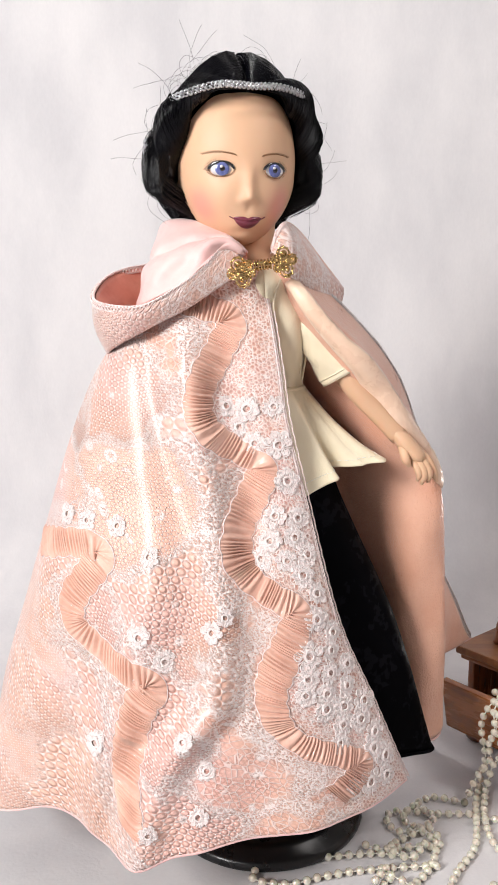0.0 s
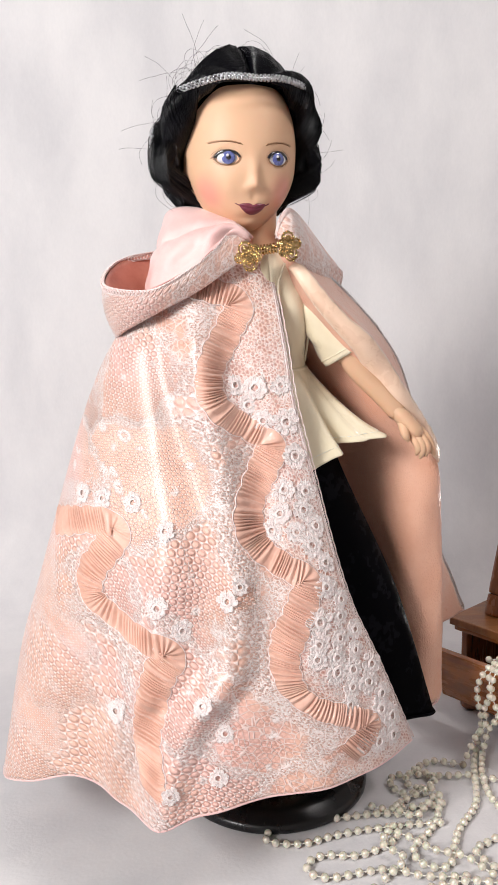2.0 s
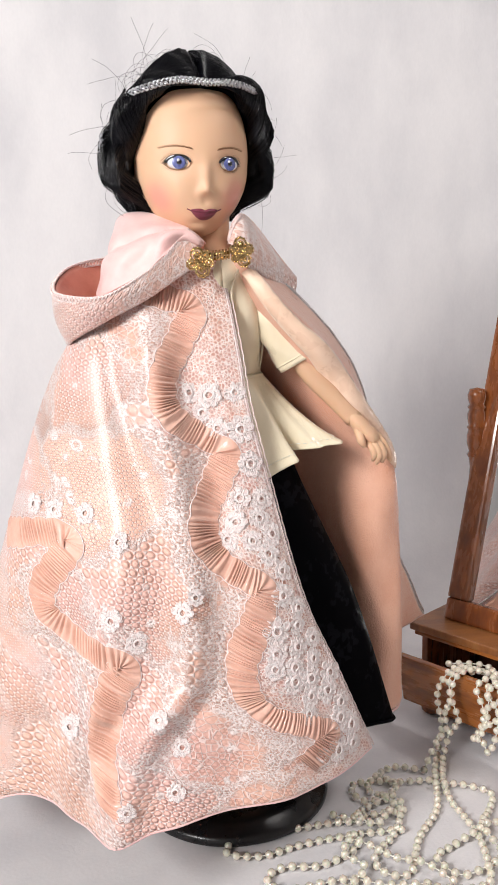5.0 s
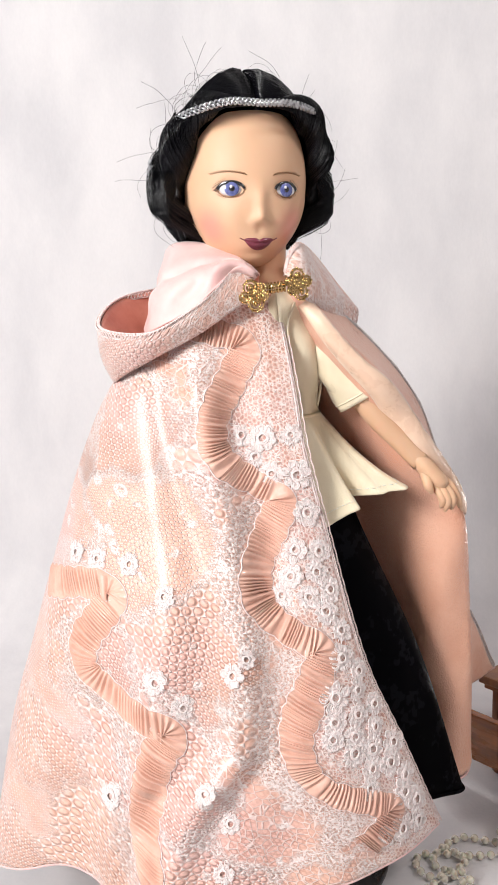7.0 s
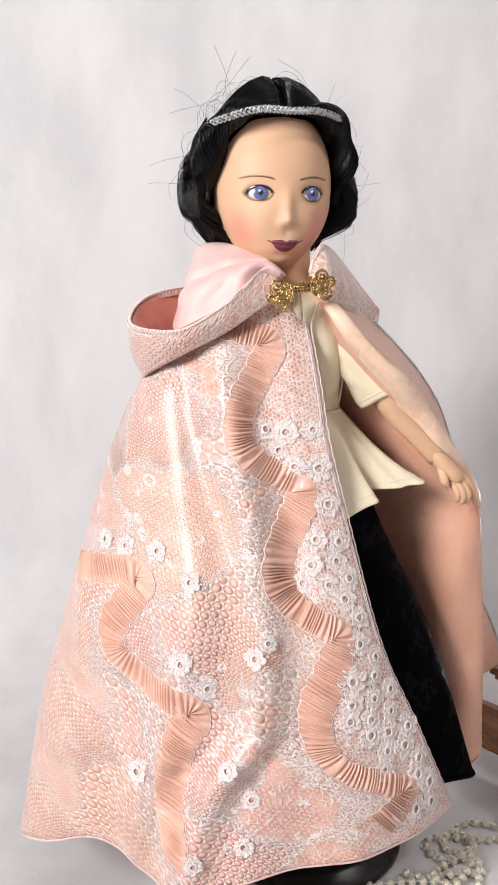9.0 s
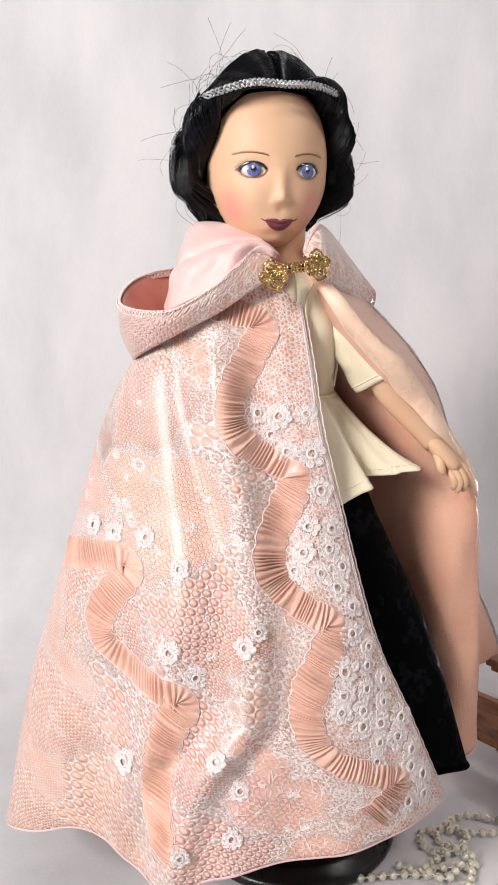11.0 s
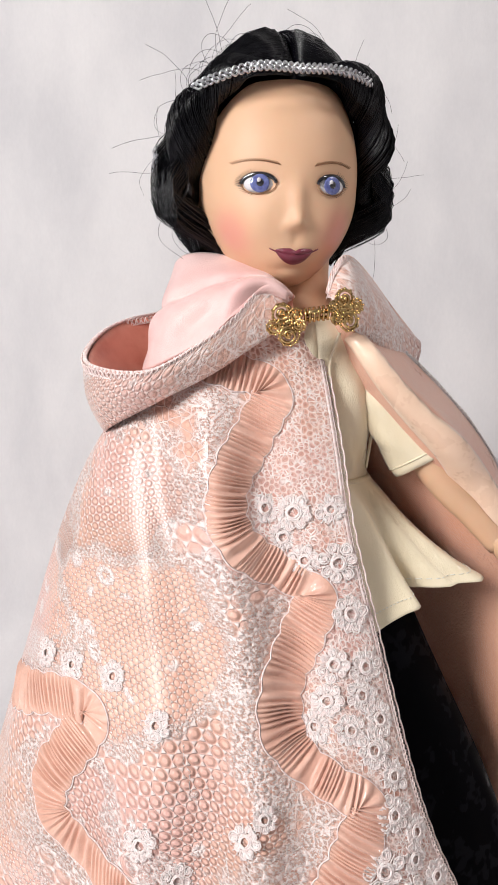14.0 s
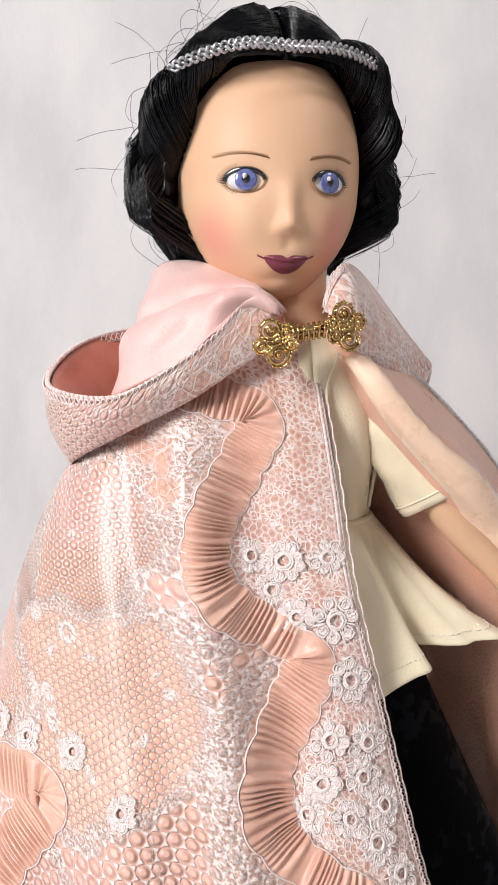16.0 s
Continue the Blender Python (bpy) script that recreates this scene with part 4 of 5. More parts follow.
# ---- the doll, one plain mesh ----
HEAD = Matrix.Translation((-0.0080, 0.4845, 0.4180)) @ pose(0, 0, 0, 3, 0, 13.5)


def face_point(a, b):
    """Head surface: a round from the front, b up from the eye line (radians)."""
    full = math.cos(b) if b > 0 else max(0.0, math.cos(b)) ** 0.52
    x, y, z = full * math.sin(a), -full * math.cos(a), math.sin(b)
    up = z > 0
    wz = 0.058 if up else 0.0392
    zz = z * wz
    t = 0.0 if up else -z
    wide = 0.0338 * (1 - 0.45 * t**2.0)
    deep = 0.0415 if y > 0 else 0.0365 * (1 + 0.02 * t)
    px, py = x * wide, y * deep
    if up:
        px *= 1 + 0.05 * math.sin(math.pi * z)
    if y < 0:
        f = max(0.0, -y)
        py -= 0.0040 * math.exp(-(((zz + 0.0146) / (0.0046 if zz > -0.0146 else 0.0024)) ** 2)) * math.exp(-((px / 0.0033) ** 2))
        py -= 0.0021 * math.exp(-(((zz + 0.0060) / 0.0070) ** 2)) * math.exp(-((px / 0.0032) ** 2))
        py += 0.0007 * math.exp(-(((zz + 0.0205) / 0.0022) ** 2)) * math.exp(-((px / 0.0016) ** 2))
        py -= 0.0016 * math.exp(-(((zz + 0.0268) / 0.0040) ** 2)) * math.exp(-((px / 0.0085) ** 2))
        py -= 0.0012 * math.exp(-(((zz + 0.0360) / 0.0045) ** 2)) * math.exp(-((px / 0.0075) ** 2))
        py += 0.0012 * math.exp(-(((zz + 0.0318) / 0.0018) ** 2)) * math.exp(-((px / 0.008) ** 2))
        for sx in (-1, 1):
            py += 0.0017 * math.exp(-(((zz - 0.000) / 0.0060) ** 2)) * math.exp(-(((px - sx * 0.0146) / 0.0080) ** 2))
            py -= 0.0018 * math.exp(-(((zz + 0.017) / 0.009) ** 2)) * math.exp(-(((px - sx * 0.017) / 0.009) ** 2))
            py -= 0.0009 * math.exp(-(((zz + 0.0160) / 0.0023) ** 2)) * math.exp(-(((px - sx * 0.0038) / 0.0022) ** 2))
    return px, py, zz


def on_face(px, pz, lift=0.0):
    """The place on the face's front at head coordinates px, pz."""
    b = math.asin(max(-1, min(1, pz / (0.058 if pz > 0 else 0.0392))))
    t = 0.0 if pz > 0 else -math.sin(b)
    wide = 0.0338 * (1 - 0.45 * t**2.0) * max(0.2, math.cos(b) if pz > 0 else math.cos(b) ** 0.52)
    a = math.asin(max(-0.98, min(0.98, px / wide)))
    x, y, z = face_point(a, b)
    return np.array((x, y - lift, z))


def placed(p, pts):
    return [tuple(p @ Vector(q)) for q in pts]


def doll():
    d = Pieces()
    SK, HA, LI, WH, IR, PU, BR = range(7)
    # head
    na, nb = 150, 120
    verts, faces, slots = [], [], []
    for j in range(nb + 1):
        b = -math.pi / 2 + math.pi * j / nb
        for i in range(na):
            a = -math.pi + 2 * math.pi * i / na
            verts.append(HEAD @ Vector(face_point(a, b)))
    for j in range(nb):
        for i in range(na):
            faces.append((j * na + i, j * na + (i + 1) % na, (j + 1) * na + (i + 1) % na, (j + 1) * na + i))
    d.add(verts, faces, SK)
    # neck, trunk, legs and feet
    for rows, n in (([(0, 0.002, 0.490, 0.395, 0.0135, 0.0135), (0.5, 0.003, 0.487, 0.378, 0.0122, 0.0122), (0.8, 0.005, 0.486, 0.366, 0.0150, 0.014), (1.0, 0.008, 0.486, 0.352, 0.024, 0.018), (1.6, 0.010, 0.487, 0.32, 0.022, 0.019), (2, 0.010, 0.487, 0.296, 0.019, 0.018), (2.6, 0.010, 0.487, 0.25, 0.024, 0.020), (2.8, 0.010, 0.487, 0.235, 0.02, 0.018)], 32),
                    ([(0, 0.0, 0.487, 0.245, 0.012, 0.013), (1, -0.001, 0.488, 0.14, 0.010, 0.011), (2, -0.001, 0.490, 0.03, 0.007, 0.008)], 16),
                    ([(0, 0.022, 0.487, 0.245, 0.012, 0.013), (1, 0.023, 0.488, 0.14, 0.010, 0.011), (2, 0.023, 0.490, 0.03, 0.007, 0.008)], 16)):
        d.grid(tube_grid(rows, n).transpose(1, 0, 2).tolist(), SK, close_u=True)
    for x in (-0.001, 0.023):
        d.ball((x, 0.482, 0.0215), (0.009, 0.018, 0.0085), SK)
    # the arm that shows, and the one under the cloak
    arm = curve([(0.028, 0.481, 0.345), (0.047, 0.477, 0.322), (0.0640, 0.4765, 0.2965), (0.0790, 0.4765, 0.2800), (0.0905, 0.4765, 0.2665)], 26)
    d.tube(arm, soft([0, 0.5, 0.8, 1], [0.0105, 0.0092, 0.0078, 0.0066], np.linspace(0, 1, 26)), SK, 16, flat=0.9)
    d.tube(curve([(-0.012, 0.483, 0.345), (-0.035, 0.48, 0.318), (-0.048, 0.476, 0.275)], 12), 0.0092, SK, 12)
    # hand
    d.tube(curve([(0.0870, 0.4765, 0.2707), (0.0940, 0.4755, 0.2630), (0.1000, 0.4745, 0.2565), (0.1035, 0.474, 0.2530)], 12), soft([0, 0.4, 0.8, 1], [0.0066, 0.0088, 0.0085, 0.006], np.linspace(0, 1, 12)), SK, 14, flat=0.62)
    for pts, r in (([(0.1015, 0.4745, 0.2580), (0.1070, 0.4735, 0.2530), (0.1105, 0.4735, 0.2470), (0.1130, 0.4740, 0.2405)], 0.0028),
                   ([(0.1005, 0.4730, 0.2560), (0.1050, 0.4710, 0.2510), (0.1075, 0.4700, 0.2455), (0.1072, 0.4715, 0.2405)], 0.0027),
                   ([(0.0990, 0.4720, 0.2545), (0.1025, 0.4695, 0.2500), (0.1045, 0.4690, 0.2450), (0.1035, 0.4705, 0.2395)], 0.0026),
                   ([(0.0975, 0.4715, 0.2535), (0.1000, 0.4690, 0.2490), (0.1015, 0.4688, 0.2450), (0.1010, 0.4705, 0.2415)], 0.0024),
                   ([(0.0915, 0.4725, 0.2620), (0.0922, 0.4690, 0.2575), (0.0930, 0.4675, 0.2540), (0.0948, 0.4680, 0.2510)], 0.0030)):
        c = curve(pts, 12)
        d.tube(c, soft([0, 0.7, 1], [r, r * 0.92, r * 0.5], np.linspace(0, 1, 12)), SK, 10)
        d.ball(c[-1], (r * 0.52,) * 3, SK, 8, 6)
    # ears
    for sx in (-1, 1):
        d.ball(HEAD @ Vector((sx * 0.0312, 0.004, -0.004)), (0.003, 0.006, 0.009), SK, 12, 8)
    # eyes
    for sx in (-1, 1):
        c = on_face(sx * 0.0146, 0.0)
        turn = np.array((Euler((0, 0, radians(sx * 15))).to_matrix()))
        m3 = np.array(HEAD.to_3x3())
        w = np.array(HEAD @ Vector(c + (sx * -0.0005, 0.0002, 0)))
        d.ball(w, (0.0063, 0.0029, 0.0034), WH, 24, 14, m3 @ turn)

        def disc(r, y, slot, dz=0.0, dx=0.0, ry=None):
            d.ball(np.array(HEAD @ Vector(c + (dx, y, dz))), (r, 0.0007, r if ry is None else ry), slot, 24, 8, m3 @ turn)
        disc(0.0038, -0.0024, IR, 0.0001, 0.0, 0.0035)
        disc(0.0015, -0.0029, PU, 0.0003)
        # catchlight on the eye, put on as a small white disc
        disc(0.0008, -0.0034, WH, 0.0013, -0.0006)
        # lids, lashes, brow
        lid = [on_face(sx * (0.0146 + 0.0062 * math.cos(a)), 0.0 + 0.0037 * math.sin(a), 0.0003) + (0, -0.0004, 0) for a in np.linspace(0.05, math.pi - 0.05, 18)]
        d.tube(placed(HEAD, lid), soft([0, 0.3, 1], [0.00105, 0.00110, 0.00070], np.linspace(0, 1, 18)), PU, 5)
        low = [on_face(sx * (0.0146 + 0.0062 * math.cos(a)), -0.0037 * math.sin(a), 0.0003) + (0, -0.0003, 0) for a in np.linspace(0.05, math.pi - 0.05, 16)]
        d.tube(placed(HEAD, low), 0.00022, BR, 4)
        for k in range(11):
            a = -0.05 + k * 0.13
            o = on_face(sx * (0.0146 + 0.0062 * math.cos(a)), 0.0037 * math.sin(a), 0.0005)
            e = on_face(sx * (0.0146 + 0.0086 * math.cos(a) + 0.0003), 0.0054 * math.sin(a) + 0.0004, 0.0009)
            d.tube(placed(HEAD, [o, (o + e) / 2 + (0, -0.0004, -0.0002), e]), (0.00016, 0.00013, 0.00006), PU, 4)
        for k in range(7):
            a = -0.15 - k * 0.17
            o = on_face(sx * (0.0146 + 0.0062 * math.cos(a)), 0.0037 * math.sin(a), 0.0003)
            e = on_face(sx * (0.0146 + 0.0077 * math.cos(a)), 0.0046 * math.sin(a), 0.0004)
            d.tube(placed(HEAD, [o, e]), (0.00012, 0.00005), PU, 4)
        for k in range(26):
            t = k / 25
            x = 0.0068 + 0.0164 * t
            z = 0.0070 + 0.0020 * math.sin(math.pi * (0.08 + 0.74 * t)) + 0.0004 * t
            o = on_face(sx * x, z - 0.0006, 0.0001)
            e = on_face(sx * (x + 0.0012), z + 0.0007 * (1 - 0.6 * t), 0.0002)
            d.tube(placed(HEAD, [o, e]), (0.00022, 0.00010), BR, 4)
    # lips
    for top in (True, False):
        rows = []
        for i in range(33):
            t = -1 + 2 * i / 32
            x = 0.0078 * t
            mid = -0.0268 + 0.0019 * t * t
            bow = 0.0026 * (1 - t * t) ** 0.7 - 0.0009 * math.exp(-((t / 0.16) ** 2)) if top else -0.0036 * (1 - t * t) ** 0.75
            row = []
            for k in range(6):
                q = k / 5
                row.append(HEAD @ Vector(on_face(x, mid + bow * q, 0.0003 + 0.0011 * math.sin(math.pi * (0.15 + 0.85 * q)) * (1 - t * t) ** 0.6)))
            rows.append(row)
        d.grid(rows, LI, flip=top)
    d.tube(placed(HEAD, [on_face(0.0100 * t, -0.0268 + 0.0026 * t * t, 0.0006) for t in np.linspace(-1, 1, 24)]), 0.00028, LI, 4)
    hair(d, HA)
    ob = d.done("doll", [M_SKIN, M_HAIR, M_LIP, M_WHITE, M_IRIS, M_PUPIL, M_BROW])
    tagged(ob, "fashion doll with black braided hair and violet-blue eyes on a stand", "doll")


def skull(a, b, lift):
    """A place over the head: a round from the front, b up; lift outward."""
    x, y, z = math.cos(b) * math.sin(a), -math.cos(b) * math.cos(a), math.sin(b)
    return np.array((x * (0.0335 + lift), y * (0.038 + lift) + 0.003, z * ((0.059 if z > 0 else 0.045) + lift)))


def hair(d, slot):
    rng = random.Random(11)

    def hairline(sx, t):
        """From the parting over the forehead (t 0) to below the ear (t 1)."""
        a = soft([0, 0.2, 0.5, 0.75, 1], [0.02, 0.52, 1.05, 1.36, 1.55], t)
        b = soft([0, 0.2, 0.5, 0.75, 1], [0.69, 0.67, 0.42, 0.05, -0.25], t)
        return a * sx, b
    # cap behind the hairline
    rows = []
    for i in range(61):
        a = -math.pi + 2 * math.pi * i / 60
        aa = abs(a)
        low = soft([0, 0.52, 1.05, 1.36, 1.6, 2.2, math.pi], [0.69, 0.67, 0.42, 0.02, -0.5, -0.7, -0.7], aa)
        rows.append([HEAD @ Vector(skull(a, low + (math.pi / 2 - low) * k / 20, 0.0035)) for k in range(21)])
    d.grid(rows, slot)
    # strands combed from the parting back and down to the rolls
    for sx in (-1, 1):
        for k in range(1900):
            t0 = rng.random()
            a0, b0 = sx * 0.03, 0.69 + t0 * 1.05
            t1 = 0.15 + 0.85 * min(1, max(0, 0.15 + 0.8 * t0 + rng.uniform(-0.12, 0.12)))
            a1, b1 = hairline(sx, t1)
            a1 += sx * 0.10
            pts = []
            for q in np.linspace(0, 1, 9):
                a = a0 + (a1 - a0) * q**1.1 + (sx * 0.5 * t0) * math.sin(math.pi * q)
                b = b0 + (b1 - b0) * q
                pts.append(skull(a, b, 0.0040 + 0.0034 * math.sin(math.pi * min(1, q * 1.1)) + rng.uniform(0, 0.0012) + 0.0030 * q))
            d.tube(placed(HEAD, curve(pts, 12)), soft([0, 0.5, 1], [0.00012, 0.00018, 0.00014], np.linspace(0, 1, 12)), slot, 3)
        # twisted roll along the hairline
        n = 70
        axis = []
        for q in np.linspace(0, 1, n):
            a, b = hairline(sx, q)
            axis.append(skull(a + sx * 0.07, b + 0.03, 0.0048 + 0.0062 * math.sin(math.pi * min(1, q * 1.25))))
        axis = np.array(axis)
        tan = np.gradient(axis, axis=0)
        tan /= np.linalg.norm(tan, axis=1)[:, None]
        d.tube(placed(HEAD, axis), soft([0, 0.4, 0.8, 1], [0.0012, 0.0052, 0.0052, 0.002], np.linspace(0, 1, n)), slot, 8)
        for strand in range(560):
            ph, rad = rng.random() * 6.28, 0.0078 * math.sqrt(rng.uniform(0.45, 1.0))
            pts = []
            for i in range(n):
                q = i / (n - 1)
                out = np.array((axis[i][0], axis[i][1] - 0.003, axis[i][2] * 0.6))
                out /= np.linalg.norm(out)
                side = np.cross(tan[i], out)
                w = rad * (0.16 + 0.98 * math.sin(math.pi * min(1, q * 0.93)) ** 1.5) * (1 + 0.22 * min(1, q * 2) * math.sin(q * 24 + 1.2 * math.sin(q * 7 + sx)))
                th = ph + q * 14 * sx
                pts.append(axis[i] + w * (math.cos(th) * out + math.sin(th) * side))
            d.tube(placed(HEAD, pts[::2]), 0.00020, slot, 3)
        # waves below, gathered at the nape
        for k in range(1900):
            t = rng.random()
            a = sx * (1.15 + 1.75 * t)
            b0 = 0.75 - 0.35 * rng.random()
            ph = rng.random() * 1.0 + math.floor(t * 7) * 1.3
            pts = []
            reach = rng.uniform(0.8, 1.0)
            for q in np.linspace(0, 1, 12):
                x = skull(a, b0 - (b0 + 0.55) * q * reach, 0.006)
                puff = 0.0095 * math.sin(math.pi * min(1.0, 0.04 + q * 0.88)) - 0.003 * q + 0.0050 * math.sin(q * 10.5 + ph) + rng.uniform(0, 0.0008)
                r = np.array((math.sin(a), -math.cos(a), 0))
                zz = b0 * 0.058 - q * reach * (b0 * 0.058 + 0.029)
                k_ = math.sqrt(1 - (zz / 0.066) ** 2)
                x = np.array((math.sin(a) * 0.0365 * k_, -math.cos(a) * 0.0385 * k_ + 0.006, zz))
                pts.append(x + r * (puff + 0.003) - r * 0.010 * max(0, q - 0.7) / 0.3)
            d.tube(placed(HEAD, curve(pts, 16)), soft([0, 0.5, 1], [0.00014, 0.00022, 0.00014], np.linspace(0, 1, 16)), slot, 3)
        # loose flyaway hairs
        for k in range(38):
            a = sx * rng.uniform(1.25, 2.1)
            b = rng.uniform(-0.2, 1.1)
            o = skull(a, b, 0.006)
            r = np.array((o[0], o[1] * 0.3, o[2] * 0.8))
            r /= np.linalg.norm(r)
            pts = [o]
            bend, lift = rng.choice((-1, 1)) * rng.uniform(0.22, 0.60), rng.uniform(-0.3, 0.3)
            for q in range(7):
                c, s_ = math.cos(bend), math.sin(bend)
                r = np.array((r[0] * c - r[2] * s_, r[1] * 0.8 + lift * 0.3, r[0] * s_ + r[2] * c))
                r /= np.linalg.norm(r)
                bend += rng.uniform(-0.25, 0.25)
                pts.append(pts[-1] + r * rng.uniform(0.003, 0.0062))
            d.tube(placed(HEAD, curve(pts, 30)), 0.000085, slot, 3)


doll()


def headband():
    th = thing("headband", (-0.0045, 0.45, 0.46), "braided silver headband across the doll's black hair", "headband")

    def along(q):
        a = -1.85 + 3.25 * q
        b = soft([-1.85, -1.6, -1.3, -0.8, -0.3, 0.3, 0.9, 1.4], [-0.02, 0.20, 0.42, 0.53, 0.60, 0.60, 0.54, 0.42], a)
        return skull(a, b, 0.0136 + 0.0040 * min(1.0, abs(a)) - 0.004 * max(0.0, abs(a) - 1.0) + (0.0035 if a < -1.5 else 0.0))
    for k, q0, q1 in [(k, *ends) for k in range(3) for ends in ((0.235, 0.90), (0.0, 0.09))]:
        p = Pieces()
        pts = []
        for q in np.linspace(q0, q1, int(330 * (q1 - q0))):
            c = along(q)
            w = 2 * math.pi * (q * 19 + k / 3)
            up = np.array((0, 0.25, 1.0))
            out = c / np.linalg.norm(c)
            pts.append(c + up * 0.0013 * math.sin(w) + out * 0.0007 * math.sin(2 * w))
        p.tube(placed(HEAD, pts), 0.00056, 0, 6)
        p.done("braid_strand", M_SILVER, th)


headband()


# ---- the stand ----
def lathe(p, prof, at, n=48, slot=0):
    g = [[(at[0] + r * math.cos(a), at[1] + r * math.sin(a), at[2] + z) for r, z in prof] for a in np.linspace(0, 2 * math.pi, n, endpoint=False)]
    p.grid(g, slot, close_u=True)


def stand():
    th = thing("doll_stand", (0.010, 0.508, 0), "black plastic round doll stand under the cloak", "doll stand")
    p = Pieces()
    lathe(p, [(0.0, 0.0), (0.066, 0.0), (0.068, 0.002), (0.068, 0.005), (0.066, 0.0075), (0.062, 0.0085), (0.060, 0.0115), (0.056, 0.0130), (0.02, 0.0140), (0.0, 0.0140)], (0.010, 0.508, 0), 72)
    p.done("base", M_STAND, th)
    p = Pieces()
    p.tube([(0.010, 0.522, 0.012), (0.010, 0.522, 0.28)], 0.0035, sides=12)
    p.done("pole", M_STAND, th)
    p = Pieces()
    p.tube([(0.010 + 0.024 * math.sin(a), 0.492 + 0.028 * math.cos(a), 0.281) for a in np.linspace(-2.2, 2.2, 24)], 0.0014, sides=6)
    p.done("waist_grip", M_STAND, th)


stand()


# ---- the dressing-table mirror with its drawer ----
DRESSER = pose(0.163, 0.597, 0.0, 0, 0, -50.6)


def dresser():
    th = thing("toy_dressing_mirror", tuple(DRESSER.translation), "reddish brown wooden toy dressing mirror with one open drawer", "dressing mirror")

    def put(ob):
        ob.data.transform(DRESSER)
        return ob

    def block(name, x0, x1, y0, y1, z0, z1, mat, label="", bevel=0.0012, parent=th):
        return put(box(name, (x1 - x0, y1 - y0, z1 - z0), ((x0 + x1) / 2, (y0 + y1) / 2, (z0 + z1) / 2), mat, parent, label, bevel))
    w = 0.172
    block("top_board", 0, w, 0, 0.098, 0.0735, 0.0800, M_WOOD_TOP)
    block("top_moulding", 0.003, w - 0.003, 0.003, 0.095, 0.0690, 0.0733, M_WOOD_H)
    for x0 in (0.007, w - 0.013):
        block("side_panel", x0, x0 + 0.006, 0.008, 0.090, 0.012, 0.0688, M_WOOD)
    block("back_panel", 0.0132, w - 0.0132, 0.084, 0.090, 0.012, 0.0688, M_WOOD_SHADED)
    block("bottom_panel", 0.0132, w - 0.0132, 0.008, 0.0838, 0.012, 0.018, M_WOOD_SHADED)
    for x in (0.014, w - 0.014):
        for y in (0.014, 0.084):
            p = Pieces()
            lathe(p, [(0, 0), (0.0055, 0), (0.0085, 0.003), (0.0085, 0.007), (0.006, 0.0095), (0.007, 0.012), (0, 0.012)], (x, y, 0), 20)
            put(p.done("foot", M_WOOD, th))
    out = -0.034
    drawer = block("drawer", 0.0125, w - 0.0125, out, out + 0.0065, 0.0255, 0.0665, M_WOOD_H, "drawer pulled open")
    drawer.data.transform(DRESSER @ Matrix(((1, 0, 0, 0), (0, 1, -0.22, 0.22 * 0.0665), (0, 0, 1, 0), (0, 0, 0, 1))) @ DRESSER.inverted())
    for x0 in (0.0145, w - 0.0185):
        block("drawer_side", x0, x0 + 0.004, out + 0.0067, 0.07, 0.024, 0.060, M_WOOD_SHADED, parent=drawer)
    block("drawer_bottom", 0.0187, w - 0.0187, out + 0.0067, 0.07, 0.024, 0.0265, M_WOOD_SHADED, parent=drawer)
    p = Pieces()
    cx = w / 2
    a = np.linspace(math.pi, 2 * math.pi, 20)
    p.tube([(cx + 0.017 * math.cos(q), out - 0.004, 0.047 + 0.010 * math.sin(q)) for q in a], 0.0016, sides=8)
    for sx in (-1, 1):
        p.ball((cx + sx * 0.017, out - 0.002, 0.047), (0.0045, 0.0025, 0.0055))
        p.ball((cx + sx * 0.007, out - 0.0045, 0.0380), (0.004, 0.0022, 0.0028))
    p.ball((cx, out - 0.0045, 0.0370), (0.005, 0.0026, 0.0036))
    put(p.done("handle", M_BRONZE, drawer, "aged bronze drop handle"))
    # posts
    prof = [(0.0, 0.0), (0.0065, 0.0), (0.0065, 0.008), (0.0045, 0.012), (0.0060, 0.020), (0.0060, 0.055), (0.0045, 0.060), (0.0062, 0.066), (0.0062, 0.10), (0.0048, 0.110), (0.0040, 0.130), (0.0052, 0.138), (0.0068, 0.141), (0.0052, 0.144),
            (0.0070, 0.151), (0.0072, 0.158), (0.0062, 0.1635), (0.0074, 0.1655), (0.0062, 0.1675), (0.0072, 0.174), (0.0072, 0.1775), (0.0060, 0.1815), (0.0074, 0.1835), (0.0058, 0.1860), (0.0072, 0.1905), (0.0074, 0.1945), (0.0060, 0.1995), (0.0, 0.2010)]
    for x in (0.004, w - 0.004):
        p = Pieces()
        lathe(p, [(r, h * 0.935) for r, h in prof], (x + (0.012 if x < 0.1 else -0.008), 0.067, 0.080), 24)
        put(p.done("post", M_WOOD, th, "turned wooden post"))
    # tilted frame
    lean = Matrix.Translation((0.004, 0.024, 0.0805)) @ pose(0, 0, 0, -16, 0, 0)
    x0, x1, h, fw, fd = 0.0125, w - 0.0125, 0.285, 0.018, 0.014

    for name, ax0, ax1, az0, az1 in (("frame_rail", x0, x1, 0, fw), ("frame_rail", x0, x1, h - fw, h), ("frame_stile", x0, x0 + fw, fw, h - fw), ("frame_stile", x1 - fw, x1, fw, h - fw)):
        ob = box(name, (ax1 - ax0, fd, az1 - az0), ((ax0 + ax1) / 2, fd / 2, (az0 + az1) / 2), M_WOOD, th, "", 0.0022)
        ob.data.transform(lean)
        put(ob)
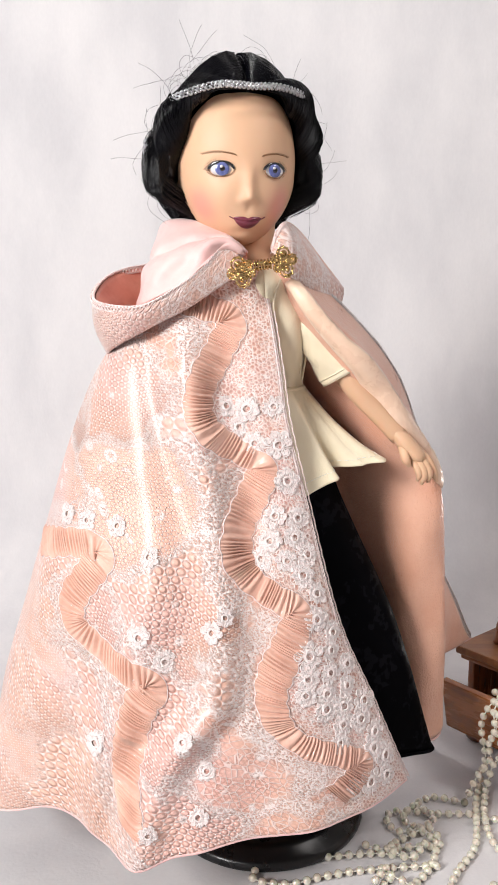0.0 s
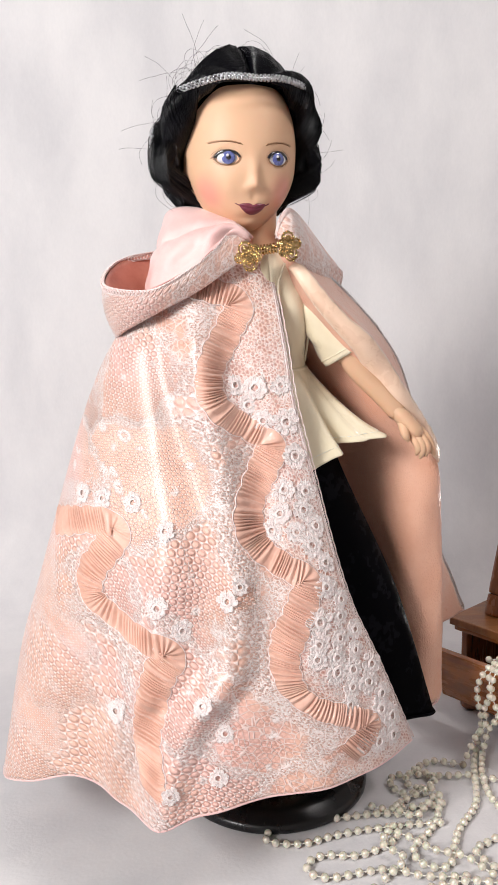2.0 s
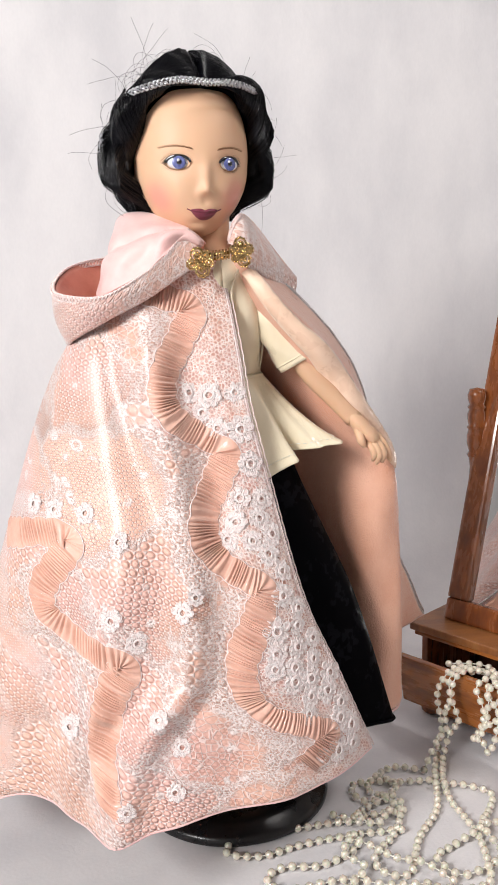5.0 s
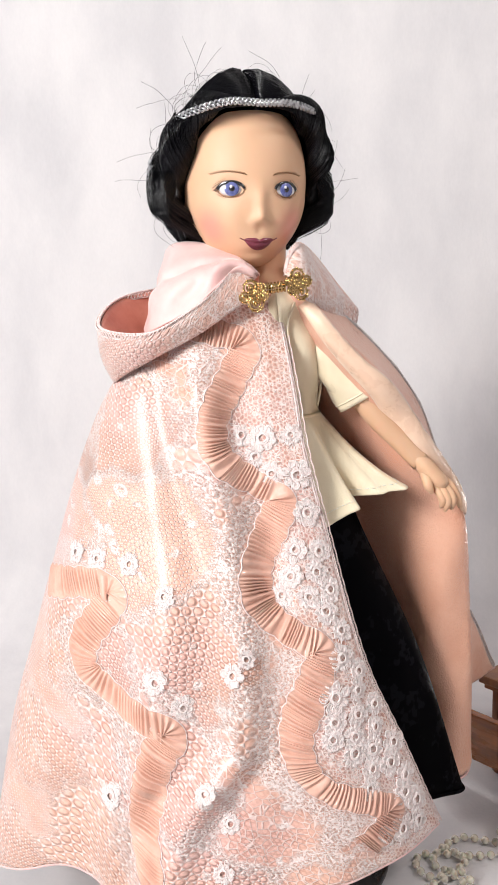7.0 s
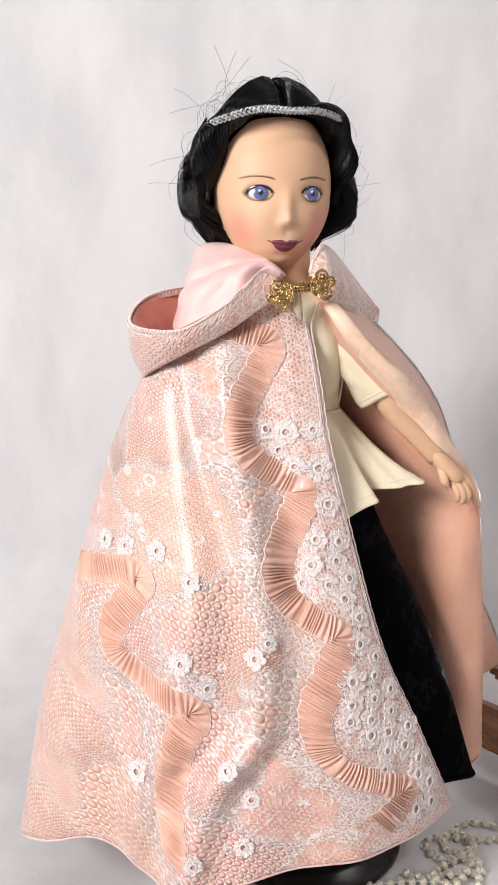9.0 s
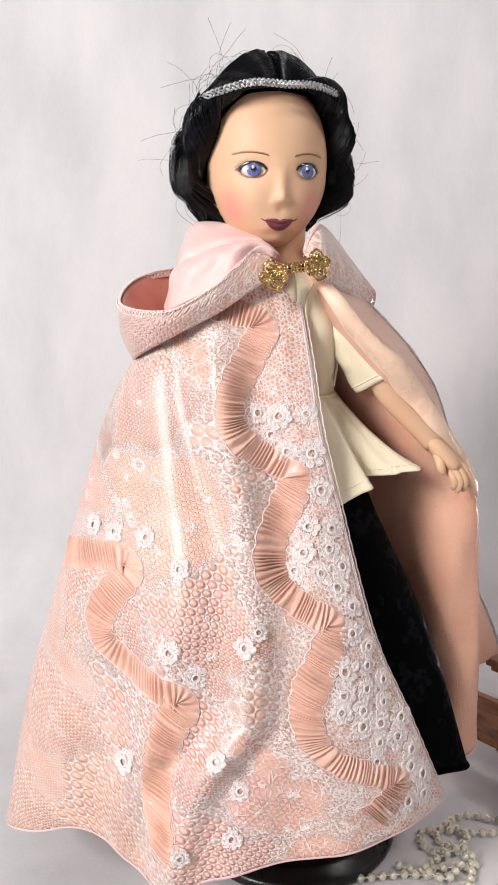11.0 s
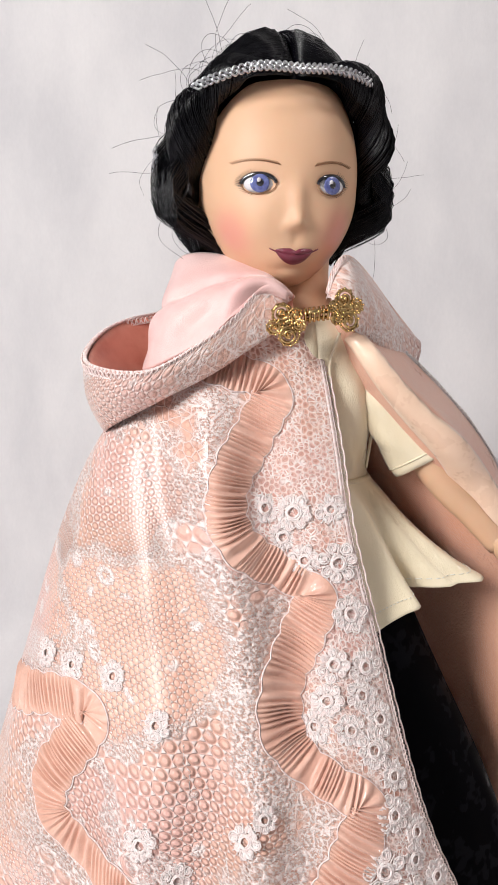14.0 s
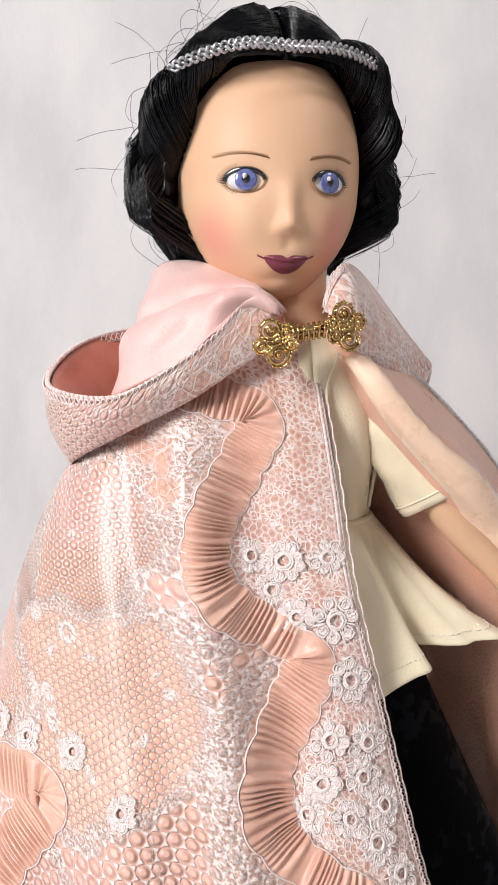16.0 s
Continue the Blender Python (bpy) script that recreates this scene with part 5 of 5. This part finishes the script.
        vertical = az1 - az0 > ax1 - ax0
        s = (ax1 - ax0 - 0.011, 0.0035, az1 - az0) if vertical else (ax1 - ax0 - 2 * fw, 0.0035, az1 - az0 - 0.011)
        inner = box("frame_bead", s, ((ax0 + ax1) / 2, -0.0012, (az0 + az1) / 2), M_WOOD, ob, "", 0.0012)
        inner.data.transform(lean)
        put(inner)
    glass = box("mirror_pane", (x1 - x0 - 2 * fw, 0.003, h - 2 * fw), ((x0 + x1) / 2, 0.008, h / 2), M_MIRROR, th, "", 0.0)
    glass.data.transform(lean)
    put(glass)


dresser()


# ---- pearl strands ----
def bead_mesh():
    p = Pieces()
    p.ball((0, 0, 0), (0.0026, 0.0026, 0.0026), 0, 16, 10)
    ob = p.done("pearl", M_PEARL)
    me = ob.data
    bpy.data.objects.remove(ob)
    return me


BEAD = bead_mesh()


def strand(points, label, gap=0.0066):
    pts = np.array([q if len(q) == 3 else (q[0], q[1], 0.0027) for q in points], float)
    length = np.linalg.norm(np.diff(curve(pts, 400), axis=0), axis=1).sum()
    n = int(length / gap)
    c = curve(pts, n)
    th = thing("pearl_necklace", tuple(c[0]), label, "necklace", "loose pearl strands")
    p = Pieces()
    p.tube(curve(pts, n * 2), 0.00045, 0, 5)
    p.done("cord", M_CORD, th)
    for k in range(n):
        ob = new("pearl", BEAD)
        ob.parent = th
        ob.location = c[k] - c[0]


FLOOR_LABEL = "strand of cream pearls lying in loops on the white cloth"
strand([(0.104, 0.4525), (0.079, 0.4560), (0.051, 0.4528), (0.028, 0.4500), (0.008, 0.4440), (0.0018, 0.4353), (0.010, 0.4300), (0.026, 0.4290), (0.044, 0.4350), (0.066, 0.4400), (0.0945, 0.4433), (0.116, 0.4445)], FLOOR_LABEL)
strand([(0.150, 0.5080, 0.0030), (0.129, 0.5146), (0.112, 0.5030), (0.104, 0.4900), (0.112, 0.4800), (0.120, 0.4680), (0.1174, 0.4545), (0.108, 0.4380), (0.0925, 0.4200), (0.096, 0.4060), (0.110, 0.4040), (0.1179, 0.4199), (0.126, 0.4370), (0.144, 0.4609), (0.152, 0.4850), (0.158, 0.5080), (0.165, 0.525, 0.004)], FLOOR_LABEL)
strand([(0.150, 0.4960), (0.128, 0.4960), (0.108, 0.4990), (0.0958, 0.4964), (0.093, 0.4850), (0.102, 0.4760), (0.117, 0.4780, 0.006), (0.123, 0.4650), (0.104, 0.4620), (0.085, 0.4600), (0.075, 0.4640)], FLOOR_LABEL)
strand([(0.084, 0.4400, 0.0045), (0.0844, 0.4318), (0.072, 0.4220), (0.055, 0.4160), (0.042, 0.4176), (0.030, 0.4150), (0.0249, 0.4067), (0.0292, 0.4004), (0.040, 0.3980), (0.060, 0.4020), (0.076, 0.4030), (0.096, 0.3960), (0.118, 0.3950)], FLOOR_LABEL)
strand([(0.168, 0.520, 0.0040), (0.160, 0.4950), (0.1575, 0.4720), (0.160, 0.4560), (0.163, 0.4350), (0.160, 0.4100), (0.1548, 0.3927), (0.140, 0.3880), (0.118, 0.3900, 0.004), (0.100, 0.3880), (0.080, 0.3840), (0.062, 0.3880)], FLOOR_LABEL)
strand([(0.152, 0.4870, 0.006), (0.172, 0.4880), (0.1876, 0.4758), (0.178, 0.4560), (0.168, 0.4400, 0.006), (0.172, 0.4200), (0.176, 0.4000), (0.160, 0.3850), (0.136, 0.3780)], FLOOR_LABEL)

strand([(0.186, 0.4300), (0.176, 0.4420, 0.006), (0.160, 0.4330, 0.006), (0.144, 0.4260), (0.130, 0.4150, 0.004), (0.140, 0.4000), (0.158, 0.4020, 0.006), (0.172, 0.4120), (0.188, 0.4060)], FLOOR_LABEL)
strand([(0.070, 0.3960), (0.084, 0.4080, 0.006), (0.074, 0.4200, 0.0065), (0.080, 0.4330, 0.0065), (0.092, 0.4300, 0.004), (0.104, 0.4140, 0.0065), (0.120, 0.4080, 0.0065), (0.134, 0.3960)], FLOOR_LABEL)
strand([(0.116, 0.5040), (0.124, 0.4880, 0.006), (0.112, 0.4740, 0.0065), (0.098, 0.4690), (0.090, 0.4560, 0.0065), (0.100, 0.4470, 0.0065), (0.112, 0.4600, 0.0065)], FLOOR_LABEL)


def local(x, y, z):
    return tuple(DRESSER @ Vector((x, y, z)))


HANG_LABEL = "strand of cream pearls spilling over the open drawer"
for k, (x, drop) in enumerate(((0.060, 0.002), (0.068, 0.003), (0.064, 0.002), (0.086, 0.03), (0.094, 0.022))):
    f = -0.0415
    pts = [local(x + 0.020, -0.004, 0.060), local(x + 0.010, -0.014, 0.066), local(x + 0.002, -0.028, 0.0700), local(x, f, 0.0665), local(x - 0.005 + 0.004 * k, f - 0.001 - 0.002 * (k == 2), 0.052), local(x + (0.004 if k % 2 else -0.004), f + 0.001, 0.036), local(x - 0.002, f + 0.002, 0.026)]
    if drop < 0.02:
        end = ((0.165, 0.525), (0.168, 0.520), (0.150, 0.5080))[k]
        a = np.array(pts[-1])
        pts += [tuple(a * 0.5 + np.array((*end, 0.012)) * 0.5), (*end, 0.003)]
    else:
        pts += [local(x + 0.004, f - 0.001, drop), local(x + 0.009, f - 0.001, drop + 0.014), local(x + 0.010, f, 0.058), local(x + 0.010, f + 0.003, 0.0695), local(x + 0.016, -0.02, 0.066)]
    strand(pts, HANG_LABEL)
for k in range(3):
    strand([local(0.05 + 0.02 * k, -0.02, 0.066), local(0.058 + 0.02 * k, -0.010, 0.0655), local(0.07 + 0.02 * k, 0.000, 0.064), local(0.085 + 0.02 * k, -0.012, 0.066), local(0.095 + 0.018 * k, -0.024, 0.067)], "pile of cream pearls lying in the open drawer")
